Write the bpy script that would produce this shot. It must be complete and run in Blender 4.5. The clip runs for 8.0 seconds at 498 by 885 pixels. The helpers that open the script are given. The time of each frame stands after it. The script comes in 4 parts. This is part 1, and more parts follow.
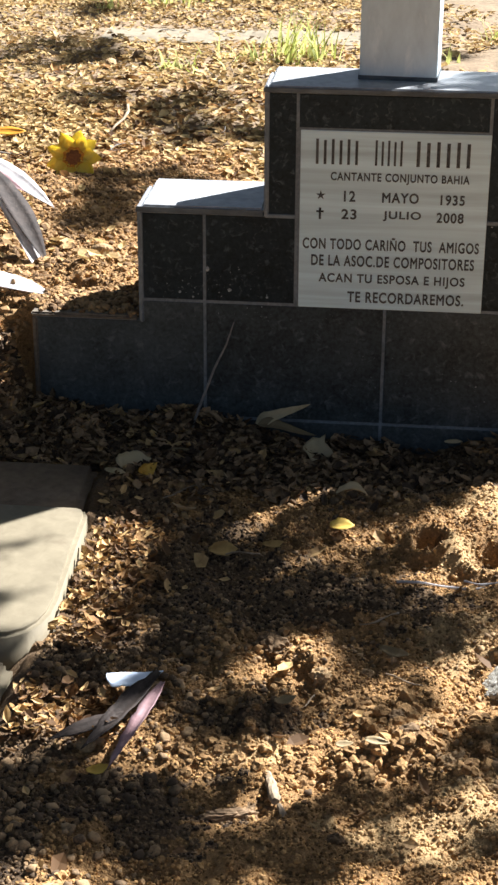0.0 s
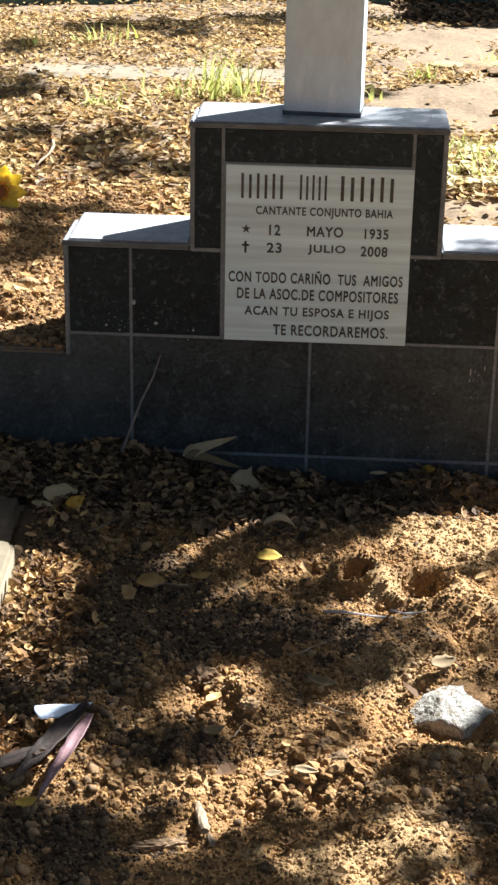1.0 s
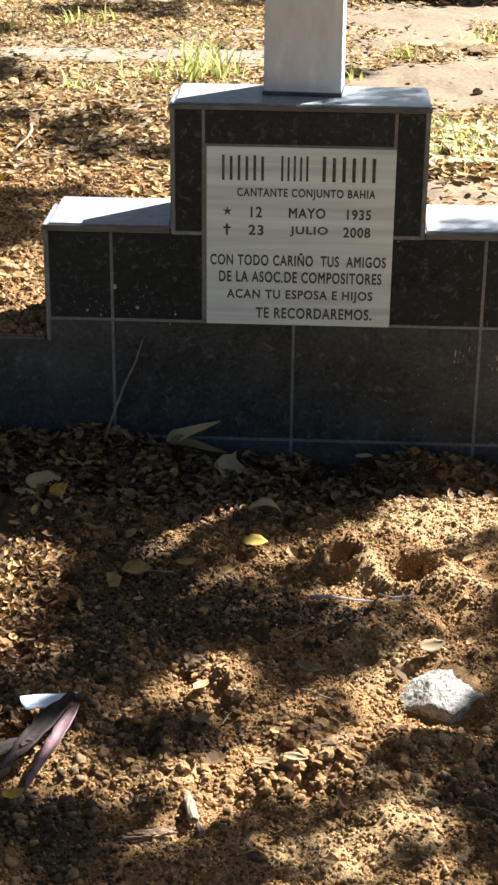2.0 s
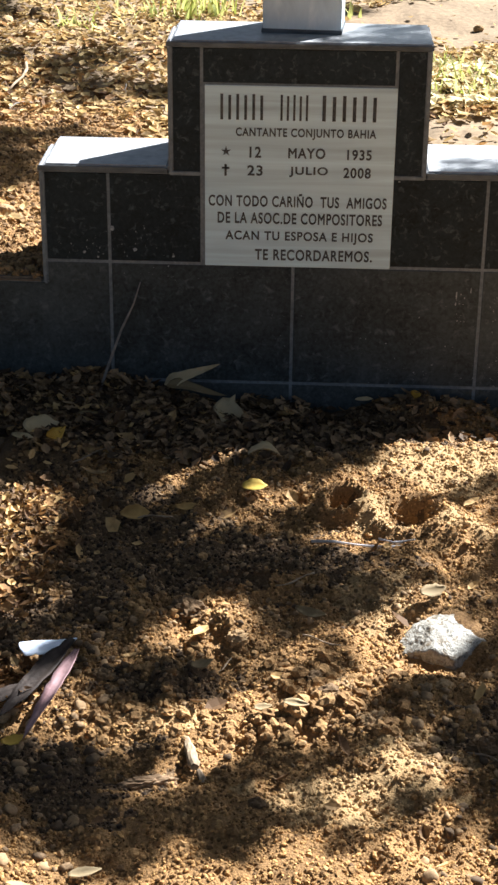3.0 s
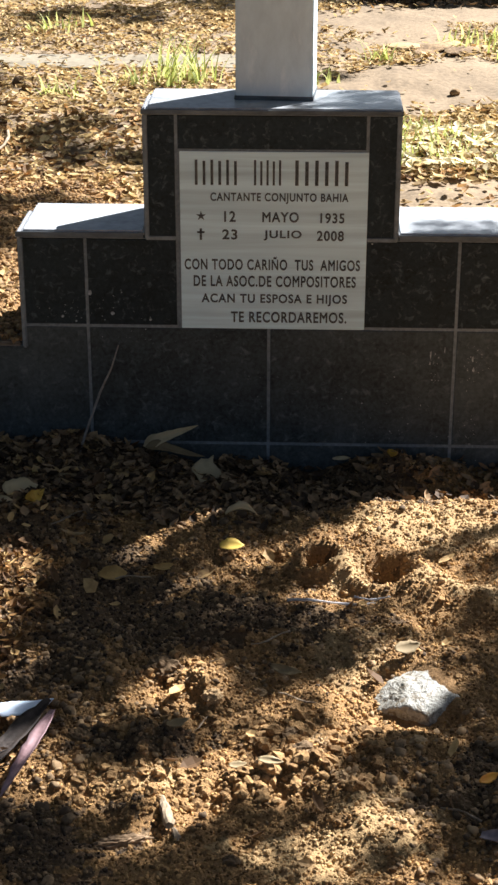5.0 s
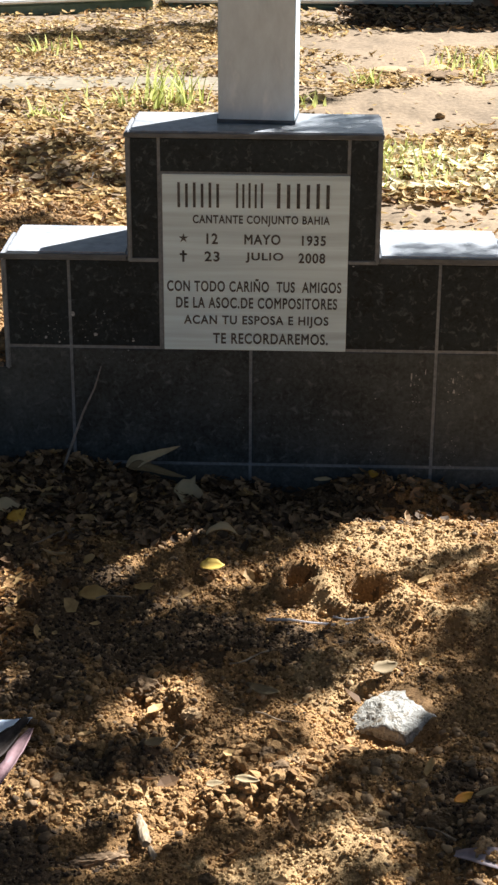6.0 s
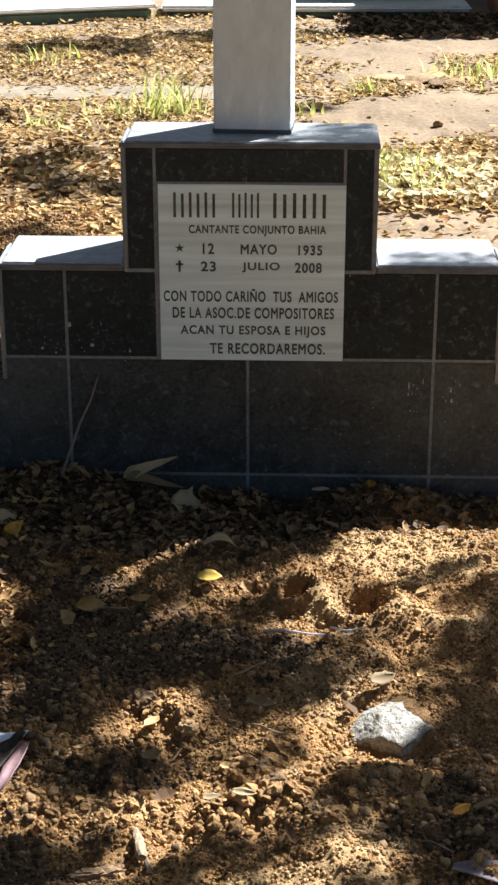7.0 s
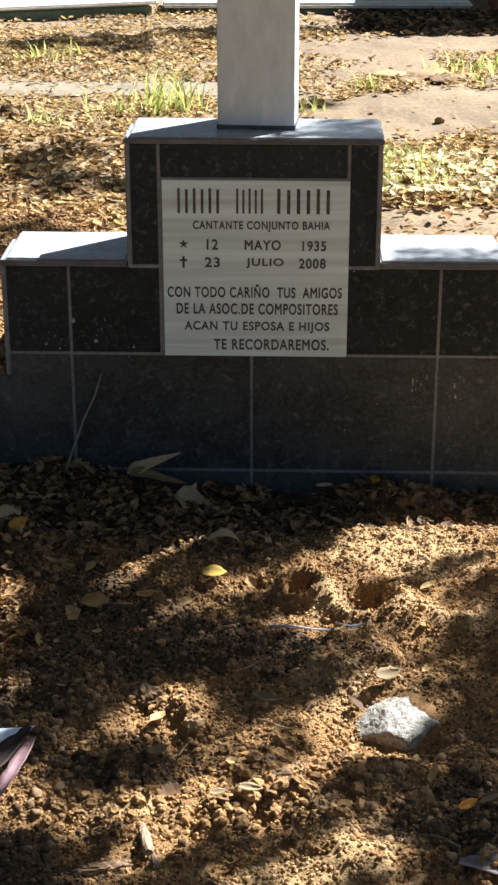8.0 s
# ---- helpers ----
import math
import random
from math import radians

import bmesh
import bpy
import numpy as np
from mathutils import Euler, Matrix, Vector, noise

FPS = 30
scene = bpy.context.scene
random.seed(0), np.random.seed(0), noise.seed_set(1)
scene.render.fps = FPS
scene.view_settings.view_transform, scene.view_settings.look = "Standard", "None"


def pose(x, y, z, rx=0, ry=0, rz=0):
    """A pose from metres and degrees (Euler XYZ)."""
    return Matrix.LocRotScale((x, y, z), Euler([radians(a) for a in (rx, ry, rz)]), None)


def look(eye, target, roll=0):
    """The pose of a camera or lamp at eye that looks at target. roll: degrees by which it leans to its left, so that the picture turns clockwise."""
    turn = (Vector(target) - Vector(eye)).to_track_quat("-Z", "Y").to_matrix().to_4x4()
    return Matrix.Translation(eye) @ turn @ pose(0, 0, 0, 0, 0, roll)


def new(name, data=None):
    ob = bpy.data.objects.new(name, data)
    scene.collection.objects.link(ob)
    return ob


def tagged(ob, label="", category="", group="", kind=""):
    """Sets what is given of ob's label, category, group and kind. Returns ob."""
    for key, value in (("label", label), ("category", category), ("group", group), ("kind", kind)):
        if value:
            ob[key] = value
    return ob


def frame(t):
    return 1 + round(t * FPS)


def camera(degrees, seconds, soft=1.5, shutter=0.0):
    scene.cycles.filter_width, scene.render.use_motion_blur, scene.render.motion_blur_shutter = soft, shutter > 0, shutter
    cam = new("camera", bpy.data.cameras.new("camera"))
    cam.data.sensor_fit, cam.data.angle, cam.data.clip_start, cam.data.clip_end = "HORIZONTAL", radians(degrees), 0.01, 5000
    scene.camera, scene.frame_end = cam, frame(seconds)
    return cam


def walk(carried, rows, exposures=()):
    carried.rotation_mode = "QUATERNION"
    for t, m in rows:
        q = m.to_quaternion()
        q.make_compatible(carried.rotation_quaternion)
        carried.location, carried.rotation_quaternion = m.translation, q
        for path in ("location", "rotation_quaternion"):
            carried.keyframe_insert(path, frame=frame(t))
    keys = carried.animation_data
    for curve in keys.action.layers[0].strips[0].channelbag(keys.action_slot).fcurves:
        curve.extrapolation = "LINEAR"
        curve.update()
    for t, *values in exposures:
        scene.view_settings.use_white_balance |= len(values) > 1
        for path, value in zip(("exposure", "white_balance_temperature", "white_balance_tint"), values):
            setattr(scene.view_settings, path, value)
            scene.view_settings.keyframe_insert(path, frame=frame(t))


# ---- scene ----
cam = camera(17.0, 8.0, soft=2.6)
PATH = [
    (0, (0.041, -2.575, 1.115), (-0.146, -0.761, 0.294), 0.3),
    (0.2, (0.04, -2.579, 1.115), (-0.125, -0.761, 0.312), 0.5),
    (0.5, (0.039, -2.586, 1.116), (-0.1, -0.753, 0.328), 0.7),
    (0.8, (0.04, -2.587, 1.114), (-0.075, -0.753, 0.333), 0.9),
    (1, (0.04, -2.588, 1.113), (-0.06, -0.749, 0.333), 1.1),
    (1.5, (0.042, -2.579, 1.108), (-0.045, -0.74, 0.325), 0.7),
    (1.7, (0.04, -2.574, 1.107), (-0.04, -0.737, 0.323), 0.6),
    (2.8, (0.033, -2.549, 1.101), (-0.044, -0.743, 0.244), 0.6),
    (3, (0.032, -2.546, 1.1), (-0.041, -0.743, 0.238), 0.6),
    (3.5, (0.04, -2.546, 1.1), (-0.032, -0.743, 0.238), 0.7),
    (4, (0.047, -2.555, 1.105), (-0.019, -0.743, 0.26), 0.2),
    (4.5, (0.05, -2.561, 1.106), (-0.017, -0.735, 0.292), 0),
    (4.7, (0.053, -2.564, 1.107), (-0.014, -0.733, 0.302), 0),
    (5.8, (0.073, -2.58, 1.114), (0.0105, -0.738, 0.336), 0.3),
    (6, (0.076, -2.582, 1.115), (0.018, -0.738, 0.343), 0.3),
    (6.5, (0.087, -2.574, 1.118), (0.028, -0.728, 0.351), 0),
    (7, (0.084, -2.574, 1.117), (0.023, -0.727, 0.353), 0),
    (7.5, (0.08, -2.581, 1.116), (0.02, -0.734, 0.351), 0.1),
    (8, (0.075, -2.576, 1.115), (0.016, -0.73, 0.348), 0),
]
walk(cam, [(t, look(eye, target, roll)) for t, eye, target, roll in PATH], [(0, 2.23, 5640, 10), (3, 2.23, 5640, 10), (4.5, 2.13, 5640, 10), (6, 2.05, 5640, 10), (8, 2.05, 5640, 10)])

# ---- light ----
SUN = Vector((0.511, 0.463, 0.665)).normalized()
world = bpy.data.worlds.new("sky")
scene.world = world
world.use_nodes = True
sky = world.node_tree.nodes.new("ShaderNodeTexSky")
sky.sky_type, sky.sun_disc = "NISHITA", False
sky.sun_elevation, sky.sun_rotation = math.asin(SUN.z), math.atan2(SUN.x, SUN.y)
back = world.node_tree.nodes["Background"]
sky.dust_density = 3.0
back.inputs["Strength"].default_value = 0.0155
haze = world.node_tree.nodes.new("ShaderNodeHueSaturation")
haze.inputs["Saturation"].default_value = 0.72
world.node_tree.links.new(sky.outputs[0], haze.inputs["Color"])
world.node_tree.links.new(haze.outputs[0], back.inputs["Color"])
lamp = bpy.data.lights.new("sun", "SUN")
lamp.energy, lamp.angle, lamp.color = 4.5, radians(0.53), (1.0, 0.915, 0.8)
new("sun", lamp).matrix_world = look(SUN * 30, (0, 0, 0))
scene.view_settings.exposure = 2.3


# ---- materials ----
def material(name, dark, light, rough=0.9, grain=60, patch=6, bump=0.3, depth=0.004, metal=0.0, spec=0.4, island=0.0, obj=0.0,
             speck=None, soft_speck=0.06, wisp=0.0, stretch=(1, 1, 1), trans=0.0):
    """Two colours mixed by patches and grain; island/obj: how much each loose piece or each object differs; speck: a third colour in flecks."""
    m = bpy.data.materials.new(name)
    m.use_nodes = True
    n, l = m.node_tree.nodes, m.node_tree.links
    p = n["Principled BSDF"]
    co = n.new("ShaderNodeTexCoord")
    mp = n.new("ShaderNodeMapping")
    mp.inputs["Scale"].default_value = stretch
    l.new(co.outputs["Object"], mp.inputs["Vector"])

    def tex(scale, detail):
        t = n.new("ShaderNodeTexNoise")
        t.inputs["Scale"].default_value, t.inputs["Detail"].default_value, t.inputs["Roughness"].default_value = scale, detail, 0.62
        t.inputs["Distortion"].default_value = wisp
        l.new(mp.outputs[0], t.inputs["Vector"])
        return t.outputs["Fac"]

    def calc(op, a, b):
        c = n.new("ShaderNodeMath")
        c.operation = op
        for i, v in enumerate((a, b)):
            if isinstance(v, (int, float)):
                c.inputs[i].default_value = v
            else:
                l.new(v, c.inputs[i])
        return c.outputs[0]

    g, q = tex(grain, 4), tex(patch, 3)
    f = calc("ADD", calc("MULTIPLY", g, 0.55), calc("MULTIPLY", q, 0.45))
    if island:
        r = n.new("ShaderNodeNewGeometry").outputs["Random Per Island"]
        f = calc("ADD", f, calc("MULTIPLY", calc("SUBTRACT", r, 0.5), island))
    if obj:
        r = n.new("ShaderNodeObjectInfo").outputs["Random"]
        f = calc("ADD", f, calc("MULTIPLY", calc("SUBTRACT", r, 0.5), obj))
    ramp = n.new("ShaderNodeValToRGB")
    e = ramp.color_ramp.elements
    e[0].position, e[0].color = 0.32, (*dark, 1)
    e[1].position, e[1].color = 0.68, (*light, 1)
    l.new(f, ramp.inputs["Fac"])
    out = ramp.outputs["Color"]
    if speck:
        colour, scale, cut = speck
        sr = n.new("ShaderNodeValToRGB")
        sr.color_ramp.elements[0].position, sr.color_ramp.elements[1].position = cut, min(cut + soft_speck, 1)
        l.new(tex(scale, 6), sr.inputs["Fac"])
        mix = n.new("ShaderNodeMix")
        mix.data_type = "RGBA"
        l.new(sr.outputs["Color"], mix.inputs["Factor"])
        l.new(out, mix.inputs["A"])
        mix.inputs["B"].default_value = (*colour, 1)
        out = mix.outputs["Result"]
    l.new(out, p.inputs["Base Color"])
    p.inputs["Roughness"].default_value, p.inputs["Metallic"].default_value = rough, metal
    p.inputs["Specular IOR Level"].default_value = spec
    if rough < 0.6:
        l.new(calc("ADD", rough - 0.1, calc("MULTIPLY", q, 0.25)), p.inputs["Roughness"])
    if bump:
        b = n.new("ShaderNodeBump")
        b.inputs["Strength"].default_value, b.inputs["Distance"].default_value = bump, depth
        l.new(f, b.inputs["Height"])
        l.new(b.outputs[0], p.inputs["Normal"])
    if trans:
        t = n.new("ShaderNodeBsdfTranslucent")
        l.new(out, t.inputs["Color"])
        ms = n.new("ShaderNodeMixShader")
        ms.inputs[0].default_value = trans
        l.new(p.outputs[0], ms.inputs[1])
        l.new(t.outputs[0], ms.inputs[2])
        l.new(ms.outputs[0], n["Material Output"].inputs["Surface"])
    return m


PATH_SOIL = material("pale_soil", (0.105, 0.073, 0.041), (0.3, 0.22, 0.132), 0.95, 70, 3, 0.8, 0.006)
SOIL = material("soil", (0.098, 0.051, 0.0168), (0.42, 0.244, 0.094), 0.95, 330, 5, 1.0, 0.008)
ROUND = material("round_pebble", (0.085, 0.054, 0.028), (0.35, 0.23, 0.115), 0.88, 300, 60, 0.6, 0.0015, island=0.55)
CLOD = material("earth_clod", (0.125, 0.068, 0.023), (0.44, 0.265, 0.107), 0.95, 420, 60, 0.8, 0.003, island=0.3)
FINE = material("fine_pale_earth", (0.17, 0.104, 0.04), (0.52, 0.35, 0.163), 0.95, 420, 9, 0.9, 0.005)
FINE_CRUMB = material("pale_crumb", (0.17, 0.104, 0.04), (0.56, 0.375, 0.175), 0.95, 300, 9, 0.3, 0.001, island=0.5)
# dark soil colours, lowered further to imitate the shade lying on them
SHADY_HUMUS = material("shady_humus_soil", (0.031, 0.018, 0.0085), (0.175, 0.107, 0.048), 0.95, 330, 7, 1.0, 0.006)
SHADY_GRAIN = material("shady_humus_grain", (0.032, 0.019, 0.0095), (0.21, 0.135, 0.066), 0.92, 300, 9, 0.3, 0.001, island=0.7)
CRUMB = material("soil_crumb", (0.118, 0.063, 0.02), (0.47, 0.279, 0.104), 0.95, 300, 9, 0.3, 0.001, island=0.5)
PEBBLE = material("pebble", (0.105, 0.058, 0.022), (0.38, 0.235, 0.1), 0.88, 300, 30, 0.3, 0.001, island=0.55)
STONE = material("loose_stone", (0.13, 0.08, 0.037), (0.4, 0.268, 0.132), 0.9, 160, 40, 0.9, 0.004, obj=0.6)
QUARTZ = material("quartz", (0.1, 0.088, 0.064), (0.5, 0.48, 0.42), 0.5, 150, 45, 1.0, 0.006, speck=((0.13, 0.1, 0.06), 85, 0.53), soft_speck=0.08, wisp=1.0)
TILE = material("black_tile", (0.007, 0.0103, 0.0123), (0.027, 0.039, 0.046), 0.45, 140, 24, 0.02, 0.001, spec=0.15, speck=((0.098, 0.12, 0.13), 80, 0.55), soft_speck=0.2, wisp=0.7, obj=0.1)
# lower-row tiles: dust, plus brightness painted in because their foot renders too dark
LIT_DUSTY = material("lit_dusty_black_tile", (0.0225, 0.0268, 0.0268), (0.087, 0.102, 0.103), 0.5, 140, 14, 0.02, 0.001, spec=0.15, speck=((0.145, 0.158, 0.156), 60, 0.56), soft_speck=0.2, wisp=0.5, obj=0.12)
GROUT = material("grout", (0.1, 0.112, 0.118), (0.25, 0.275, 0.285), 0.9, 150, 12, 0.3, 0.001)
CAP = material("cap_paint", (0.17, 0.178, 0.188), (0.47, 0.485, 0.5), 0.4, 50, 10, 0.1, 0.001, wisp=0.5)
TRIM = material("edge_trim", (0.11, 0.124, 0.131), (0.27, 0.3, 0.315), 0.6, 90, 10, 0.2, 0.001)
LIP = material("dark_lip", (0.04, 0.047, 0.051), (0.155, 0.175, 0.187), 0.6, 90, 14, 0.2, 0.001, stretch=(0.4, 1, 1))
RUST = material("stained_trim", (0.07, 0.055, 0.04), (0.21, 0.175, 0.13), 0.8, 120, 14, 0.3, 0.001)
SHAFT = material("shaft_paint", (0.48, 0.58, 0.63), (0.68, 0.8, 0.86), 0.42, 46, 9, 0.1, 0.001, stretch=(1, 1, 0.45), speck=((0.84, 0.9, 0.92), 19, 0.58), soft_speck=0.16, wisp=0.15)
PLAQUE = material("plaque", (0.44, 0.565, 0.61), (0.73, 0.915, 0.98), 0.35, 40, 16, 0.05, 0.001, stretch=(0.08, 1, 1.8), wisp=0.5)
INK = material("engraved_paint", (0.016, 0.016, 0.015), (0.12, 0.12, 0.115), 0.7, 220, 30, 0.0)
CREAM = material("cream_slab", (0.13, 0.108, 0.067), (0.22, 0.187, 0.122), 0.7, 40, 6, 0.25, 0.002, speck=((0.12, 0.09, 0.055), 12, 0.6), soft_speck=0.2, wisp=0.4)
BROWN_SLAB = material("brown_concrete", (0.085, 0.06, 0.038), (0.22, 0.165, 0.11), 0.9, 60, 7, 0.4, 0.003, wisp=0.4)
CONCRETE = material("concrete", (0.13, 0.105, 0.068), (0.28, 0.238, 0.165), 0.9, 60, 6, 0.4, 0.003, wisp=0.5)
GREEN = material("green_paint", (0.1, 0.16, 0.12), (0.2, 0.28, 0.22), 0.7, 40, 5, 0.2, 0.002)
WHITE = material("white_paint", (0.6, 0.6, 0.57), (0.8, 0.8, 0.77), 0.7, 40, 5, 0.2, 0.002)
DRIP = material("paint_drip", (0.12, 0.13, 0.13), (0.5, 0.52, 0.52), 0.7, 500, 120, 0.0)
CLAY = material("clay_brick", (0.25, 0.1, 0.05), (0.42, 0.19, 0.1), 0.85, 60, 8, 0.3, 0.003)
LITTER = material("dry_leaf", (0.24, 0.155, 0.06), (0.66, 0.485, 0.222), 0.8, 90, 20, 0.2, 0.001, island=0.6, trans=0.3)
RUSSET = material("russet_leaf", (0.1, 0.05, 0.018), (0.42, 0.24, 0.088), 0.8, 90, 20, 0.2, 0.001, island=0.8, trans=0.25)
FALLEN = material("fallen_leaf", (0.12, 0.064, 0.024), (0.6, 0.4, 0.165), 0.75, 90, 20, 0.3, 0.001, island=0.9, trans=0.2)
# leaf mould colour, kept dark partly to stand in for shade
MOULD_SHADE = material("leaf_mould", (0.044, 0.026, 0.0125), (0.33, 0.215, 0.11), 0.85, 120, 20, 0.3, 0.001, island=0.8)
DRYLEAF = material("pale_dry_leaf", (0.24, 0.175, 0.085), (0.62, 0.49, 0.28), 0.75, 60, 25, 0.3, 0.001, obj=0.6, trans=0.2)
OCHRE = material("ochre_leaf", (0.28, 0.16, 0.045), (0.55, 0.36, 0.12), 0.7, 60, 20, 0.3, 0.001, trans=0.2)
YELLOW = material("yellow_leaf", (0.5, 0.29, 0.03), (0.8, 0.58, 0.11), 0.6, 60, 20, 0.2, 0.001, obj=0.4, trans=0.25)
ORANGE = material("orange_petal", (0.6, 0.2, 0.01), (0.85, 0.5, 0.04), 0.6, 50, 18, 0.2, 0.001, trans=0.3)
PALE = material("bleached_leaf", (0.42, 0.33, 0.17), (0.85, 0.77, 0.5), 0.75, 90, 20, 0.2, 0.001, island=0.8, trans=0.5)
DRYWOOD = material("dry_wood", (0.17, 0.122, 0.07), (0.42, 0.325, 0.215), 0.85, 160, 30, 0.6, 0.002, stretch=(0.25, 1, 1))
TWIG = material("twig_bark", (0.15, 0.105, 0.065), (0.44, 0.345, 0.23), 0.85, 120, 25, 0.6, 0.002)
STEM = material("grey_stem", (0.13, 0.115, 0.098), (0.33, 0.3, 0.262), 0.85, 120, 25, 0.4, 0.001)
BARKBIT = material("dry_bark", (0.13, 0.08, 0.04), (0.34, 0.23, 0.13), 0.9, 120, 25, 0.4, 0.001)
BARK = material("bark", (0.06, 0.045, 0.03), (0.18, 0.14, 0.1), 0.95, 20, 4, 0.6, 0.01, stretch=(1, 1, 0.3))
FOLIAGE = material("foliage", (0.03, 0.06, 0.015), (0.08, 0.14, 0.04), 0.6, 20, 3, 0.1, 0.001, island=0.6, trans=0.25)
GRASS = material("grass_blade", (0.3, 0.34, 0.07), (0.6, 0.62, 0.22), 0.6, 30, 4, 0.1, 0.001, island=0.9, trans=0.5)
PAPER = material("paper", (0.6, 0.68, 0.82), (0.68, 0.77, 0.9), 0.6, 60, 10, 0.3, 0.002, trans=0.05)
MAUVE = material("withered_mauve", (0.15, 0.082, 0.084), (0.38, 0.255, 0.265), 0.6, 60, 25, 0.5, 0.003, spec=0.2, wisp=0.6, trans=0.1)
LILAC = material("withered_lilac", (0.2, 0.155, 0.16), (0.52, 0.44, 0.455), 0.6, 60, 25, 0.5, 0.003, spec=0.2, wisp=0.6, trans=0.1)
SILVER = material("withered_silver", (0.42, 0.4, 0.41), (0.85, 0.83, 0.83), 0.42, 40, 12, 0.2, 0.001, stretch=(1.5, 1, 1), wisp=0.8, trans=0.35)
DARKCLOTH = material("withered_dark", (0.01, 0.008, 0.007), (0.06, 0.046, 0.039), 0.7, 90, 25, 0.6, 0.003, spec=0.15, wisp=0.6)
PETAL = material("petal", (0.86, 0.68, 0.05), (0.95, 0.85, 0.22), 0.6, 50, 18, 0.2, 0.001, trans=0.6)
HEART = material("flower_heart", (0.1, 0.03, 0.01), (0.32, 0.12, 0.03), 0.9, 300, 60, 0.6, 0.002)


# ---- mesh helpers ----
def link(ob, parent):
    if parent is not None:
        ob.parent = parent
    return ob


def part(name, bm, mat, parent=None, label="", smooth=False):
    me = bpy.data.meshes.new(name)
    bm.to_mesh(me)
    bm.free()
    me.materials.append(mat)
    if smooth:
        me.polygons.foreach_set("use_smooth", [True] * len(me.polygons))
    ob = link(new(name, me), parent)
    return tagged(ob, label)


def thing(name, at, label, category, group=""):
    ob = new(name)
    ob.matrix_basis = at if isinstance(at, Matrix) else Matrix.Translation(at)
    return tagged(ob, label, category, group)


def raw(name, verts, faces, mat, parent=None, smooth=False):
    me = bpy.data.meshes.new(name)
    me.from_pydata(verts, [], faces)
    me.materials.append(mat)
    if smooth:
        me.polygons.foreach_set("use_smooth", [True] * len(me.polygons))
    return link(new(name, me), parent)


def box(x0, x1, y0, y1, z0, z1, bevel=0.002, seg=2):
    bm = bmesh.new()
    bmesh.ops.create_cube(bm, size=1)
    for v in bm.verts:
        v.co = ((x0 + x1) / 2 + v.co.x * (x1 - x0), (y0 + y1) / 2 + v.co.y * (y1 - y0), (z0 + z1) / 2 + v.co.z * (z1 - z0))
    if bevel:
        bmesh.ops.bevel(bm, geom=bm.edges[:], offset=bevel, segments=seg, affect="EDGES")
    return bm


def slab(outline, y0, y1, bevel=0.001):
    """An upright plate: an outline of (x, z) between the depths y0 (front) and y1."""
    bm = bmesh.new()
    f = bm.faces.new([bm.verts.new((x, y0, z)) for x, z in outline])
    r = bmesh.ops.extrude_face_region(bm, geom=[f])
    for v in r["geom"]:
        if isinstance(v, bmesh.types.BMVert):
            v.co.y = y1
    bmesh.ops.recalc_face_normals(bm, faces=bm.faces[:])
    if bevel:
        bmesh.ops.bevel(bm, geom=[e for e in bm.edges if all(abs(v.co.y - y0) < 1e-6 for v in e.verts)], offset=bevel, segments=1, affect="EDGES")
    return bm


_tables = {}


def vnoise(x, y, seed=0):
    """Smooth value noise, 0 to 1, one cell a unit."""
    if seed not in _tables:
        _tables[seed] = np.random.RandomState(seed + 11).rand(256, 256)
    t = _tables[seed]
    xi, yi = np.floor(x).astype(int), np.floor(y).astype(int)
    fx, fy = x - xi, y - yi
    fx, fy = fx * fx * (3 - 2 * fx), fy * fy * (3 - 2 * fy)
    a, b, c, d = t[xi % 256, yi % 256], t[(xi + 1) % 256, yi % 256], t[xi % 256, (yi + 1) % 256], t[(xi + 1) % 256, (yi + 1) % 256]
    return (a * (1 - fx) + b * fx) * (1 - fy) + (c * (1 - fx) + d * fx) * fy


def step(a, b, v):
    k = np.clip((v - a) / (b - a), 0, 1)
    return k * k * (3 - 2 * k)


# ---- the ground ----
PITS = [(0.083, -0.424, 0.019, 0.065), (0.176, -0.46, 0.031, 0.048)]
# heaps: x, y, half-widths, height
HEAPS = [(0.262, -0.262, 0.115, 0.07, 0.026), (0.2, -0.03, 0.075, 0.05, 0.034), (-0.31, -0.02, 0.08, 0.045, 0.026), (-0.108, -0.765, 0.075, 0.05, 0.016), (-0.12, -0.885, 0.065, 0.04, 0.01), (-0.08, -0.955, 0.14, 0.02, 0.007), (0.075, -0.8, 0.04, 0.025, 0.014), (0.05, -0.94, 0.06, 0.025, 0.008), (0.27, -0.52, 0.08, 0.035, 0.01)]


